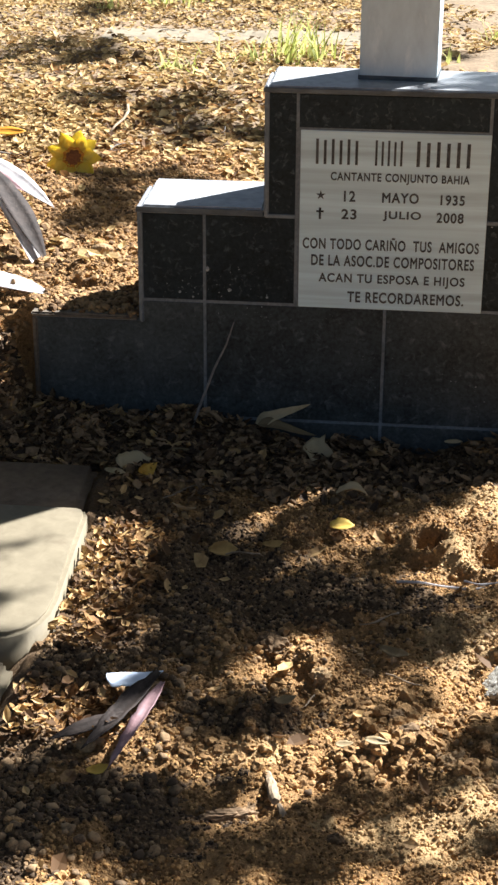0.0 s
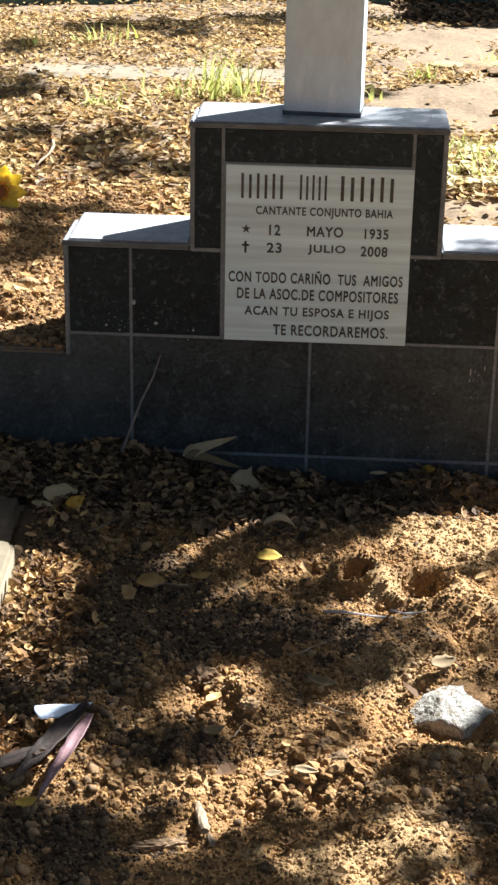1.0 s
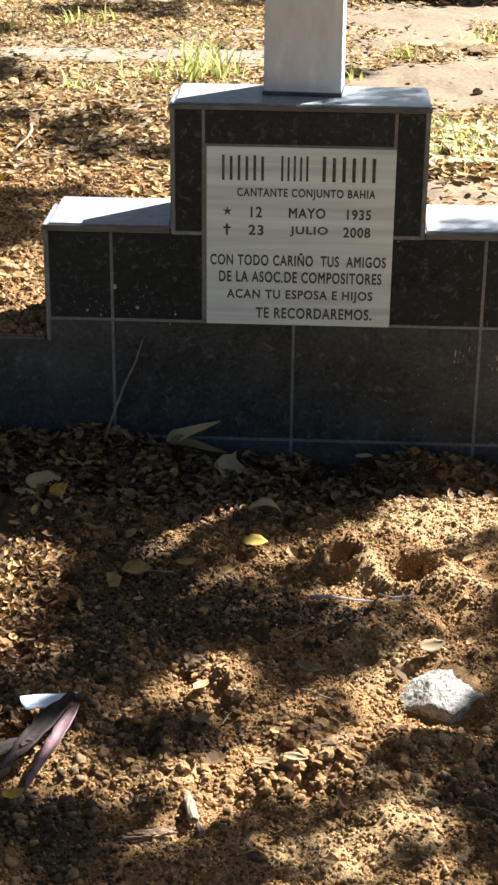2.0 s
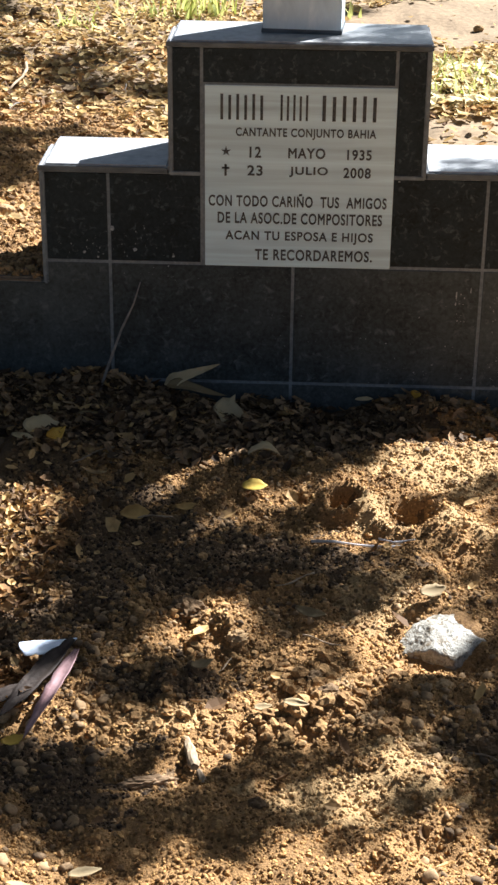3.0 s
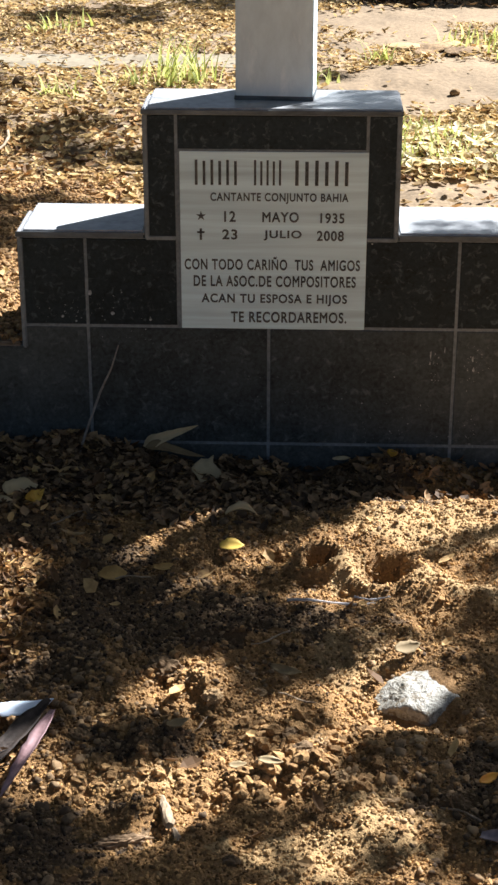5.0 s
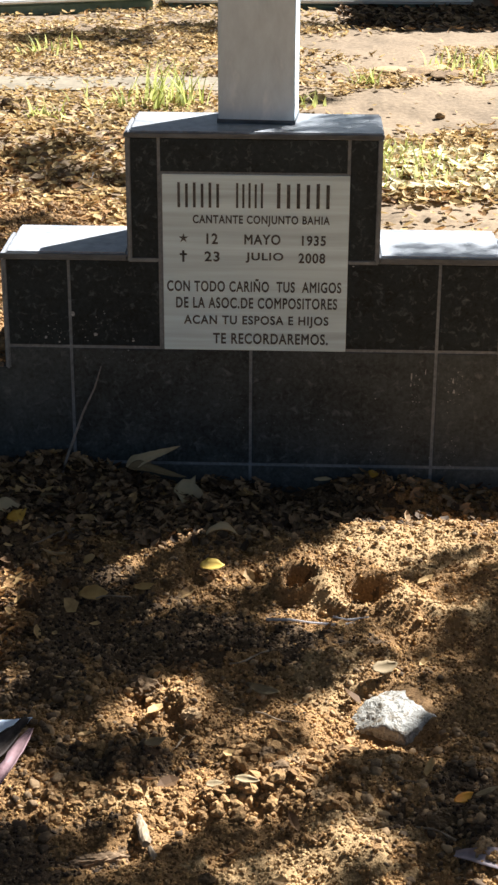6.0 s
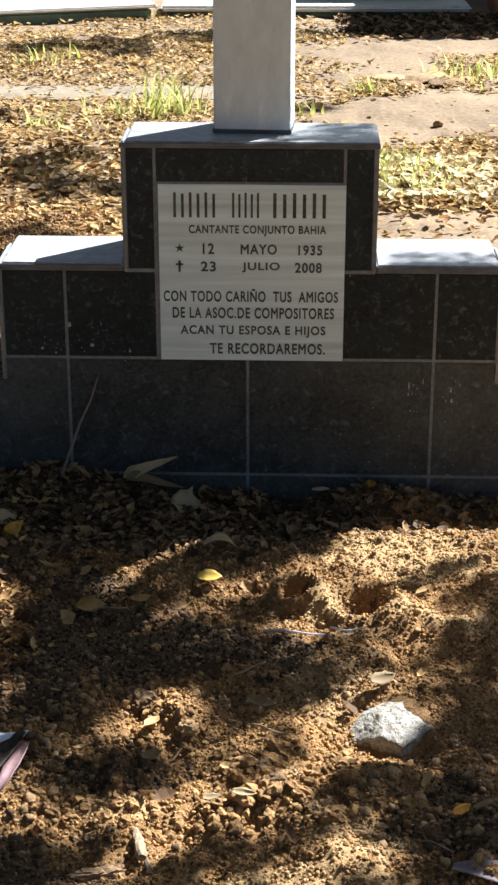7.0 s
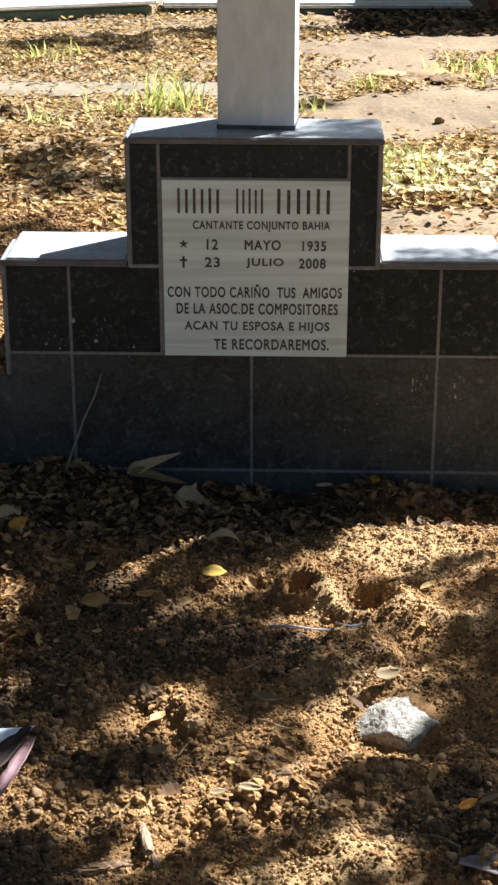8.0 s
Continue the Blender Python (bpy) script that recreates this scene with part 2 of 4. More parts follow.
def lie(x, y):
    """The ground's height without its fine relief."""
    x, y = np.asarray(x, float), np.asarray(y, float)
    front = -0.04 * step(1.3, 0.8, np.abs(x)) + 0.036 * step(0.03, 0.3, -y) * step(1.3, 0.8, np.abs(x)) + 0.004 * step(0.3, 0.7, -y) - 0.02 * step(0.8, 2.6, -y)
    front = front + 0.055 * step(0.1, 0.6, -x) * (1 - step(0.05, 0.45, -y))
    for hx, hy, a, b, h in HEAPS:
        front = front + h * np.exp(-(((x - hx) / a) ** 2 + ((y - hy) / b) ** 2))
    rear = 0.172 + 0.028 * step(0.5, 2.0, y)
    rear = rear + 0.03 * np.exp(-(((x + 0.72) / 0.25) ** 2 + ((y - 0.6) / 0.3) ** 2))
    front = front - 0.03 * step(-0.42, -0.46, x) * step(-1.4, -1.3, x) * step(-0.14, -0.2, y) * step(-1.65, -1.55, y)
    rear = rear + 0.02 * np.exp(-(((x + 0.52) / 0.14) ** 4 + ((y - 0.16) / 0.09) ** 4))
    inside = step(0.63, 0.595, np.abs(x))
    out = np.clip((np.abs(x) - 0.75) / 1.5, 0, 1)
    s = inside * step(0.004, 0.03, y) + (1 - inside) * step(-0.16 - 0.7 * out, 0.1 + 1.2 * out, y)
    return front * (1 - s) + rear * s


def rubble(x, y):
    """How stony the soil is: 0 on the fine raked earth, 1 on the gravelly parts."""
    k = step(0.3, 0.62, vnoise(x * 5.5 + 7, y * 7, 7))
    fine = np.exp(-(((x - 0.27) / 0.2) ** 4 + ((y + 0.36) / 0.12) ** 4)) + np.exp(-(((x - 0.1) / 0.12) ** 4 + ((y + 1.1) / 0.12) ** 4))
    return np.clip(k - 0.75 * fine + 0.5 * step(-0.25, -0.38, x), 0.05, 1)


def paleness(x, y):
    """Where the fine pale earth lies: on the heap by the tiles and in drifts before it."""
    k = np.zeros_like(np.asarray(x, float))
    for a, b, u, v in ((0.25, -0.32, 0.15, 0.09), (0.14, -0.47, 0.06, 0.06), (0.29, -0.5, 0.08, 0.05), (0.13, -0.71, 0.06, 0.07), (0.09, -1.1, 0.13, 0.05), (-0.12, -0.965, 0.07, 0.022), (0.16, -1.02, 0.06, 0.05)):
        k = np.maximum(k, np.exp(-(((x - a) / u) ** 2 + ((y - b) / v) ** 2)))
    for a, b, r, _ in PITS:
        k = k - 1.5 * np.exp(-(((x - a) ** 2 + (y - b) ** 2) / (0.9 * r) ** 2))
    return k + 0.5 * (vnoise(x * 30, y * 30, 31) - 0.5) + 0.4 * (vnoise(x * 90, y * 90, 32) - 0.5) > 0.5


def shady_humus(x, y):
    """Where dark gravelly humus lies, its colour also standing in for shade: at the foot of the tiles, along the slab,
    in a tongue before the grave and in the pits.
    """
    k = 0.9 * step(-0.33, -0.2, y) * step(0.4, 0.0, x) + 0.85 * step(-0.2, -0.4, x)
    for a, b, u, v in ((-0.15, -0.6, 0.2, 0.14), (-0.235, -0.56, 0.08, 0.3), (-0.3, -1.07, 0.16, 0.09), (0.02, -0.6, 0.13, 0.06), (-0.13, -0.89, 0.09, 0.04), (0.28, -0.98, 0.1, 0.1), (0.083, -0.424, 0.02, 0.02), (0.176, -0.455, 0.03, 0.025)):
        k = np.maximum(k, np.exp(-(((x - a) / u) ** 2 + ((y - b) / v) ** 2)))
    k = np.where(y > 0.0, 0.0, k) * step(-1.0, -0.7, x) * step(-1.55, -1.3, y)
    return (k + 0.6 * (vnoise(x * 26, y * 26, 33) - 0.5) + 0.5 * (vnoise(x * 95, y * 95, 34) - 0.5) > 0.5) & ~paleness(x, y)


def ground_z(x, y):
    x, y = np.asarray(x, float), np.asarray(y, float)
    z = lie(x, y)
    near = step(0.5, 0.0, y)
    z = z - 0.017 * near + (vnoise(x * 6 + 3, y * 6, 1) - 0.5) * 0.022 * (0.5 + 0.5 * near) + (vnoise(x * 17, y * 17, 2) - 0.5) * 0.026 * (0.5 + 0.5 * near)
    fine = step(1.3, 0.9, np.abs(x)) * step(1.0, 0.5, y) * step(-1.7, -1.35, y)
    rough = (0.62 + 0.38 * rubble(x, y)) * (0.15 + 0.85 * fine)
    z = z + (0.5 - np.abs(vnoise(x * 27 + 5, y * 27, 14) - 0.5)) * 0.02 * rough * near
    z = z + np.abs(vnoise(x * 40, y * 40, 3) - 0.5) * 0.018 * rough * (0.45 + 0.55 * near) + np.abs(vnoise(x * 90, y * 90, 4) - 0.5) * 0.006 * rough
    for px, py, r, d in PITS:
        q = ((x - px) ** 2 + (y - py) ** 2) / (r * r)
        z = z - d * np.exp(-q) + 0.3 * d * np.exp(-((np.sqrt(q) - 1.7) / 0.5) ** 2)
    return z


def spread(lo, hi, fine, up, down, far, also=None):
    a = [lo + fine * i for i in range(int((hi - lo) / fine) + 1)]
    h, v = fine, a[-1]
    while v < far:
        h *= up if (also is None or v < also) else 1.15
        v += h
        a.append(v)
    h, v, b = fine, a[0], []
    while v > -far:
        h *= down
        v -= h
        b.append(v)
    return np.array(b[::-1] + a)


def build_ground():
    xs, ys = spread(-0.72, 0.5, 0.0045, 1.09, 1.09, 160), spread(-1.26, 0.1, 0.0045, 1.02, 1.09, 160, 8)
    X, Y = np.meshgrid(xs, ys)
    Z = ground_z(X, Y)
    nx, ny = len(xs), len(ys)
    k = (np.arange(ny - 1)[:, None] * nx + np.arange(nx - 1)[None, :]).ravel()
    me = bpy.data.meshes.new("ground")
    me.from_pydata(np.stack([X.ravel(), Y.ravel(), Z.ravel()], 1).tolist(), [], np.stack([k, k + 1, k + nx + 1, k + nx], 1).tolist())
    me.materials.append(SOIL), me.materials.append(PATH_SOIL), me.materials.append(FINE), me.materials.append(SHADY_HUMUS)
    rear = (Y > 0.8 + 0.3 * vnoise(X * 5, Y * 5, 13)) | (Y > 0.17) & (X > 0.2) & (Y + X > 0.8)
    me.polygons.foreach_set("material_index", (rear + 2 * (paleness(X, Y) & ~rear) + 3 * (shady_humus(X, Y) & ~rear))[:-1, :-1].ravel().astype(int))
    me.polygons.foreach_set("use_smooth", [True] * len(me.polygons))
    return tagged(new("ground", me), "brown stony soil sloping up behind the grave", "ground", kind="structure")


build_ground()


# ---- the monument ----
def text_mesh(words, width, height):
    """A flat mesh of the words, width by height, its lower left corner at the origin, in the plane y = 0."""
    cu = bpy.data.curves.new("words", "FONT")
    cu.body, cu.extrude, cu.offset, cu.space_character = words, 0.004, -0.004, 1.14
    cu.bevel_depth, cu.bevel_resolution = 0.028, 0
    ob = new("words", cu)
    dg = bpy.context.evaluated_depsgraph_get()
    me = bpy.data.meshes.new_from_object(ob.evaluated_get(dg))
    bpy.data.objects.remove(ob)
    co = np.empty(len(me.vertices) * 3)
    me.vertices.foreach_get("co", co)
    co = co.reshape(-1, 3)
    lo, hi = co.min(0), co.max(0)
    out = np.empty_like(co)
    out[:, 0] = (co[:, 0] - lo[0]) / (hi[0] - lo[0]) * width
    out[:, 2] = (co[:, 1] - lo[1]) / (hi[1] - lo[1]) * height
    out[:, 1] = -(co[:, 2] - lo[2]) / (hi[2] - lo[2]) * 0.0006
    me.vertices.foreach_set("co", out.ravel())
    me.materials.clear()
    me.materials.append(INK)
    return me


def monument():
    m = thing("grave_monument", (0, 0, 0), "stepped grave monument clad in black tiles with pale caps", "gravestone")
    # cores
    part("core", box(-0.585, 0.585, 0.0012, 0.09, -0.25, 0.163, 0), GROUT, m)
    part("core", box(-0.4, 0.4, 0.0012, 0.155, 0.163, 0.349, 0), GROUT, m)
    part("core", box(-0.193, 0.196, 0.0012, 0.148, 0.349, 0.549, 0), GROUT, m)
    j = 0.0026

    def tile(x0, x1, z0, z1, mat=TILE):
        part("tile", slab([(x0 + j, z0 + j), (x1 - j, z0 + j), (x1 - j, z1 - j), (x0 + j, z1 - j)], 0, 0.001), mat, m)

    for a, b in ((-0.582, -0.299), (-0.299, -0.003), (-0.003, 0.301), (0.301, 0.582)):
        tile(a, b, -0.21, -0.006, LIT_DUSTY)
    tile(-0.299, -0.003, -0.006, 0.2, LIT_DUSTY), tile(-0.003, 0.301, -0.006, 0.2, LIT_DUSTY)
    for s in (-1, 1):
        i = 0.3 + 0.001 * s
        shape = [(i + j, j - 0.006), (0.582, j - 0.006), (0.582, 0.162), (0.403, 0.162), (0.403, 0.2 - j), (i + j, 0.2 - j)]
        part("tile", slab([(s * x, z) for x, z in shape], 0, 0.001), LIT_DUSTY, m)
        tile(*sorted((s * i, s * 0.4045)), 0.2, 0.35)
        tile(*sorted((s * 0.15, s * i)), 0.2, 0.35)
        tile(*sorted((s * 0.15, s * 0.1985)), 0.35, 0.55)
        # corner strips
        part("edge_strip", box(*sorted((s * 0.1945, s * 0.2025)), -0.0025, 0.15, 0.346, 0.5505, 0.0025), TRIM, m)
        part("edge_strip", box(*sorted((s * 0.4, s * 0.4085)), -0.0025, 0.157, 0.16, 0.3505, 0.0025), TRIM, m)
        part("edge_strip", box(*sorted((s * 0.5815, s * 0.59)), -0.0025, 0.09, -0.2, 0.163, 0.0025), RUST, m)
        # caps
        part("cap", box(*sorted((s * 0.2032, s * 0.4)), -0.003, 0.16, 0.3515, 0.362, 0.003), CAP, m, "glossy pale grey cap")
        part("cap_side", box(*sorted((s * 0.4005, s * 0.4105)), -0.004, 0.128, 0.346, 0.3575, 0.003), CAP, m, "pale rounded side moulding of the cap")
        part("cap", box(*sorted((s * 0.41, s * 0.592)), -0.003, 0.09, 0.1632, 0.171, 0.003), RUST, m, "soil-stained cap")
        part("lip", box(*sorted((s * 0.152, s * 0.1995)), -0.0022, 0.004, 0.3468, 0.353, 0.001), TRIM, m)
        part("cap_lip", box(*sorted((s * 0.204, s * 0.4095)), -0.0052, -0.0032, 0.3505, 0.3595, 0.0006), LIP, m, "dark front edge of the cap")
    tile(-0.15, 0.15, 0.492, 0.55)
    part("cap_lip", box(-0.2038, 0.2038, -0.0052, -0.0032, 0.5497, 0.557, 0.0006), LIP, m, "dark front edge of the cap")
    part("cap", box(-0.1965, 0.2035, -0.003, 0.148, 0.5507, 0.559, 0.003), CAP, m, "glossy pale grey cap")
    part("cap_side", box(-0.2045, -0.197, -0.003, 0.118, 0.546, 0.5555, 0.0025), CAP, m, "pale rounded side moulding of the cap")
    # the upright
    turn = pose(0.0045, 0.104, 0, 0, 0, -4)
    ob = part("upright", box(-0.061, 0.061, -0.044, 0.044, 0.5591, 1.45, 0.002), SHAFT, m, "pale grey painted upright")
    ob.matrix_basis = turn
    # dark strip painted for the mortar joint and the shadow in it
    part("base_joint", box(-0.0625, 0.0625, -0.0455, 0.0455, 0.5588, 0.5655, 0.0008), LIP, m, "mortar joint under the upright, dark for its shadow").matrix_basis = turn
    # the plaque: 0.30 wide
    pq = part("plaque", box(-0.145, 0.152, -0.0015, 0.001, 0.1985, 0.4912, 0.0008), PLAQUE, m, "pale marble plaque with dark engraved lettering")
    zt, k = 0.4912, 0.2927 / 313

    def px(u):
        return -0.145 + u * 0.297

    def put(words, u0, u1, v0, v1):
        ob = link(new("lettering", text_mesh(words, (u1 - u0) * 0.298, (v1 - v0) * k)), pq)
        ob.location = (px(u0), -0.0017, zt - v1 * k)

    def bar(u0, u1, v0, v1):
        part("letter_bar", box(px(u0), px(u1), -0.0023, -0.0014, zt - v1 * k, zt - v0 * k, 0), INK, pq)

    for a, b, n in ((0.075, 0.325, 6), (0.39, 0.555, 5), (0.605, 0.92, 6)):
        w = (b - a) / n
        for i in range(n):
            bar(a + w * i + w * 0.16, a + w * i + w * 0.5, 14 + 2 * (i % 2), 57)
    put("CANTANTE CONJUNTO BAHIA", 0.163, 0.895, 70, 89)
    put("12", 0.236, 0.297, 102, 121), put("MAYO", 0.44, 0.634, 103, 121), put("1935", 0.75, 0.878, 104, 122)
    put("23", 0.225, 0.306, 134, 152), put("JULIO", 0.447, 0.65, 135, 153), put("2008", 0.733, 0.877, 135, 153)
    put("CON TODO CARIÑO  TUS  AMIGOS", 0.02, 0.965, 182, 206)
    put("DE LA ASOC.DE COMPOSITORES", 0.068, 0.945, 216, 236)
    put("ACAN TU ESPOSA E HIJOS", 0.11, 0.9, 249, 270)
    put("TE RECORDAREMOS.", 0.27, 0.9, 281, 301)
    # star and small cross
    bm = bmesh.new()
    c = bm.verts.new((0, 0, 0))
    ring = [bm.verts.new((r * math.sin(a), 0, r * math.cos(a))) for i in range(10) for a, r in [(i * math.pi / 5, 0.0085 if i % 2 == 0 else 0.003)]]
    for i in range(10):
        bm.faces.new((c, ring[i], ring[(i + 1) % 10]))
    st = part("star", bm, INK, pq)
    st.location = (px(0.112), -0.0021, zt - 111 * k)
    bar(0.104, 0.116, 133, 153), bar(0.09, 0.13, 138, 141)
    # pale drips and paint spots on the tiles
    for x, z, w, h in ((0.262, 0.157, 0.003, 0.02), (0.2615, 0.142, 0.0025, 0.009), (0.285, 0.165, 0.002, 0.014), (0.331, 0.15, 0.004, 0.016), (0.333, 0.132, 0.005, 0.012), (0.161, 0.344, 0.005, 0.003), (0.266, 0.113, 0.004, 0.003), (0.2, 0.02, 0.003, 0.004),
                       (0.152, 0.07, 0.004, 0.003), (-0.294, 0.257, 0.008, 0.012), (-0.258, 0.222, 0.01, 0.008), (-0.34, 0.216, 0.006, 0.008), (-0.318, 0.208, 0.005, 0.004), (-0.196, 0.212, 0.006, 0.006)):
        bm = bmesh.new()
        bmesh.ops.create_circle(bm, cap_ends=True, segments=9, radius=0.36)
        for v in bm.verts:
            k = 1 + 0.5 * noise.noise(v.co * 3 + Vector((x * 90, z * 90, 0)))
            v.co = (v.co.x * w * k, 0, v.co.y * h * k)
        part("paint_spot", bm, DRIP, m, "pale paint drip").location = (x, -0.0006, z)
    # splashes of dried dust round the drips and along the joints
    rnd = random.Random(19)
    bm = bmesh.new()
    for x, z, u, v, n in ((-0.32, 0.22, 0.05, 0.016, 34), (-0.25, 0.24, 0.05, 0.03, 26), (-0.2, 0.19, 0.06, 0.02, 22), (0.265, 0.13, 0.01, 0.035, 22), (0.335, 0.14, 0.018, 0.035, 46), (0.2, 0.02, 0.07, 0.02, 24), (0.33, 0.02, 0.04, 0.03, 30), (0.05, 0.08, 0.12, 0.05, 24)):
        for _ in range(n):
            c, r = Vector((rnd.gauss(x, u * 0.6), -0.0005, rnd.gauss(z, v * 0.6))), 0.0003 + 0.0009 * rnd.random() ** 2.5
            if abs(c.x) < 0.15 and c.z > 0.195:
                continue
            bm.faces.new([bm.verts.new(c + Vector((math.cos(a) * r * rnd.uniform(0.6, 1.3), 0, math.sin(a) * r * rnd.uniform(0.7, 1.6)))) for a in (0, 1.05, 2.1, 3.14, 4.2, 5.25)])
    part("dust_splash", bm, DRIP, m, "pale dried dust splashes")["kind"] = "stuff"
    return m


monument()


# ---- neighbours ----
def flat_plate(outline, z0, z1, bevel):
    """A level plate: an outline of (x, y) between two heights, its top edge rounded."""
    bm = bmesh.new()
    f = bm.faces.new([bm.verts.new((x, y, z1)) for x, y in outline])
    r = bmesh.ops.extrude_face_region(bm, geom=[f])
    for v in r["geom"]:
        if isinstance(v, bmesh.types.BMVert):
            v.co.z = z0
    bmesh.ops.recalc_face_normals(bm, faces=bm.faces[:])
    bmesh.ops.bevel(bm, geom=[e for e in bm.edges if all(abs(v.co.z - z1) < 1e-6 for v in e.verts)], offset=bevel, segments=4, affect="EDGES")
    return bm


def cream_grave():
    g = thing("grave_slab", (0, 0, 0), "low cream-painted grave slab with rounded edges", "grave slab")
    part("back_slab", box(-1.25, -0.438, -0.41, -0.24, -0.1, 0.01, 0.01, 2), BROWN_SLAB, g, "brown back edge of the slab", smooth=True)
    edge = [(-1.25, -0.4105), (-0.437, -0.4105), (-0.424, -0.416), (-0.418, -0.43), (-0.414, -0.56), (-0.409, -0.68), (-0.411, -0.715), (-0.418, -0.742), (-0.431, -0.765), (-0.452, -0.78), (-0.49, -0.787), (-1.25, -0.79)]
    top = part("top_slab", flat_plate(edge, -0.1, 0.019, 0.006), CREAM, g)
    for p in top.data.polygons:
        p.use_smooth = p.normal.z < 0.999
    part("foot_slab", box(-1.25, -0.44, -1.5, -0.8, -0.12, -0.004, 0.012, 3), CREAM, g, smooth=True)


def rear_tombs():
    t = thing("green_tomb", pose(-0.49, 3.79, 0.19, 0, 0, 19), "low green painted tomb kerb with white top", "tomb")
    part("kerb", box(-2.2, 0, 0, 1.2, -0.1, 0.05, 0.01), GREEN, t)
    part("top", box(-2.23, 0.02, -0.02, 1.23, 0.0505, 0.064, 0.006), WHITE, t)
    t = thing("green_tomb", pose(-0.44, 3.845, 0.19, 0, 0, 1.5), "low grey-green tomb kerb with long white ledge", "tomb")
    part("kerb", box(0, 1.12, 0, 0.9, -0.1, 0.03, 0.01), GREEN, t)
    part("ledge", box(-0.02, 1.15, -0.03, 0.2, 0.0305, 0.052, 0.01, 3), WHITE, t)
    part("inner_wall", box(0.55, 1.05, 0.205, 0.88, 0.0305, 0.3, 0.01), GREEN, t)
    t = thing("tomb", pose(1.02, 4.04, 0.2, 0, 0, 0), "waist-high plain concrete tomb", "tomb")
    part("wall", box(0, 1.6, 0, 1.9, -0.1, 0.95, 0.015), CONCRETE, t)
    part("roof", box(-0.03, 1.65, -0.03, 1.95, 0.9505, 1.0, 0.015), CONCRETE, t)
    t = thing("clay_block", pose(0.8, 3.97, 0.2, 0, 0, 1), "terracotta-coloured block beside the tomb", "block")
    part("block", box(0, 0.2, -0.02, 0.19, -0.05, 0.1, 0.008), CLAY, t)


def flat_stone():
    t = thing("paving_slab", pose(-0.5, 2.28, 0.2, 0, 0, 2), "pale worn concrete slab sunk in leaf litter", "slab")
    part("slab", box(-0.4, 0.42, -0.1, 0.12, -0.05, 0.004, 0.008), CONCRETE, t)


cream_grave(), rear_tombs(), flat_stone()


# ---- small builders ----
def leaf_mesh(length, width, curl=0.3, fold=0.25, twist=0.0, ragged=0.0, seed=0, rows=9, droop=0.0):
    """A leaf along +x from the origin, with a raised rim, a curl along its length and a thin body."""
    rnd = random.Random(seed)
    bm = bmesh.new()
    grid = []
    for i in range(rows + 1):
        t = i / rows
        w = width * 0.5 * max(0.04, math.sin(math.pi * min(1, 0.06 + t * 0.97)) ** 0.75) * (1 + ragged * (rnd.random() - 0.5))
        a = curl * (t - 0.3)
        cx = length * t
        cz = length * 0.5 * curl * (t - 0.5) ** 2 + 0.004 - droop * length * t * t
        row = []
        for j in (-1, -0.5, 0, 0.5, 1):
            y, z = j * w, abs(j) ** 1.5 * w * fold
            tw = twist * t
            row.append(bm.verts.new((cx + ragged * 0.15 * width * (rnd.random() - 0.5), y * math.cos(tw) - z * math.sin(tw), cz + y * math.sin(tw) + z * math.cos(tw))))
        grid.append(row)
    for a, b in zip(grid, grid[1:]):
        for j in range(4):
            bm.faces.new((a[j], b[j], b[j + 1], a[j + 1]))
    r = bmesh.ops.extrude_face_region(bm, geom=bm.faces[:])
    for v in r["geom"]:
        if isinstance(v, bmesh.types.BMVert):
            v.co.z -= 0.0006
    bmesh.ops.recalc_face_normals(bm, faces=bm.faces[:])
    return bm


def folded_leaf(length, width, fold=0.8, bend=0.2, seed=0):
    """A dead leaf broad near its stalk and drawn out to a tip, folded along its midrib."""
    rnd = random.Random(seed)
    bm = bmesh.new()
    rows = []
    for i in range(15):
        t = i / 14
        w = width * (min(1, t / 0.16) ** 0.6) * (1 - t) ** 0.75 * (1 + 0.16 * (rnd.random() - 0.5))
        a = fold * (0.6 + 0.4 * math.sin(3 * t + seed))
        z = bend * length * t * t + 0.04 * length * math.sin(5 * t + seed)
        rows.append([bm.verts.new((length * t, j * w * math.cos(a * (1 if j > 0 else 0.5)), z + abs(j) * w * math.sin(a))) for j in (-1, -0.6, -0.2, 0, 0.3, 0.7, 1)])
    for p, q in zip(rows, rows[1:]):
        for j in range(6):
            bm.faces.new((p[j], q[j], q[j + 1], p[j + 1]))
    r = bmesh.ops.extrude_face_region(bm, geom=bm.faces[:])
    for v in r["geom"]:
        if isinstance(v, bmesh.types.BMVert):
            v.co.z -= 0.0007
    bmesh.ops.recalc_face_normals(bm, faces=bm.faces[:])
    return bm


def torn_sheet(length, width, seed=0):
    """A thin stiff scrap with one smooth bowed edge and one torn edge."""
    rnd = random.Random(seed)
    bm = bmesh.new()
    rows = []
    for i in range(37):
        t = i / 36
        top = width * (0.3 + 0.35 * t * t)
        low = top - width * max(0.03, min(1, t / 0.12 + 0.1) ** 0.5 * (1 - t ** 5)) + rnd.uniform(-0.0014, 0.0014)
        rows.append([bm.verts.new((length * t, low + (top - low) * k / 5, 0.002 * math.sin(2.6 * t + 0.4) + 0.0005 * math.sin(9 * t + k))) for k in range(6)])
    for p, q in zip(rows, rows[1:]):
        for k in range(5):
            bm.faces.new((p[k], q[k], q[k + 1], p[k + 1]))
    r = bmesh.ops.extrude_face_region(bm, geom=bm.faces[:])
    for v in r["geom"]:
        if isinstance(v, bmesh.types.BMVert):
            v.co.z -= 0.0008
    bmesh.ops.recalc_face_normals(bm, faces=bm.faces[:])
    return bm


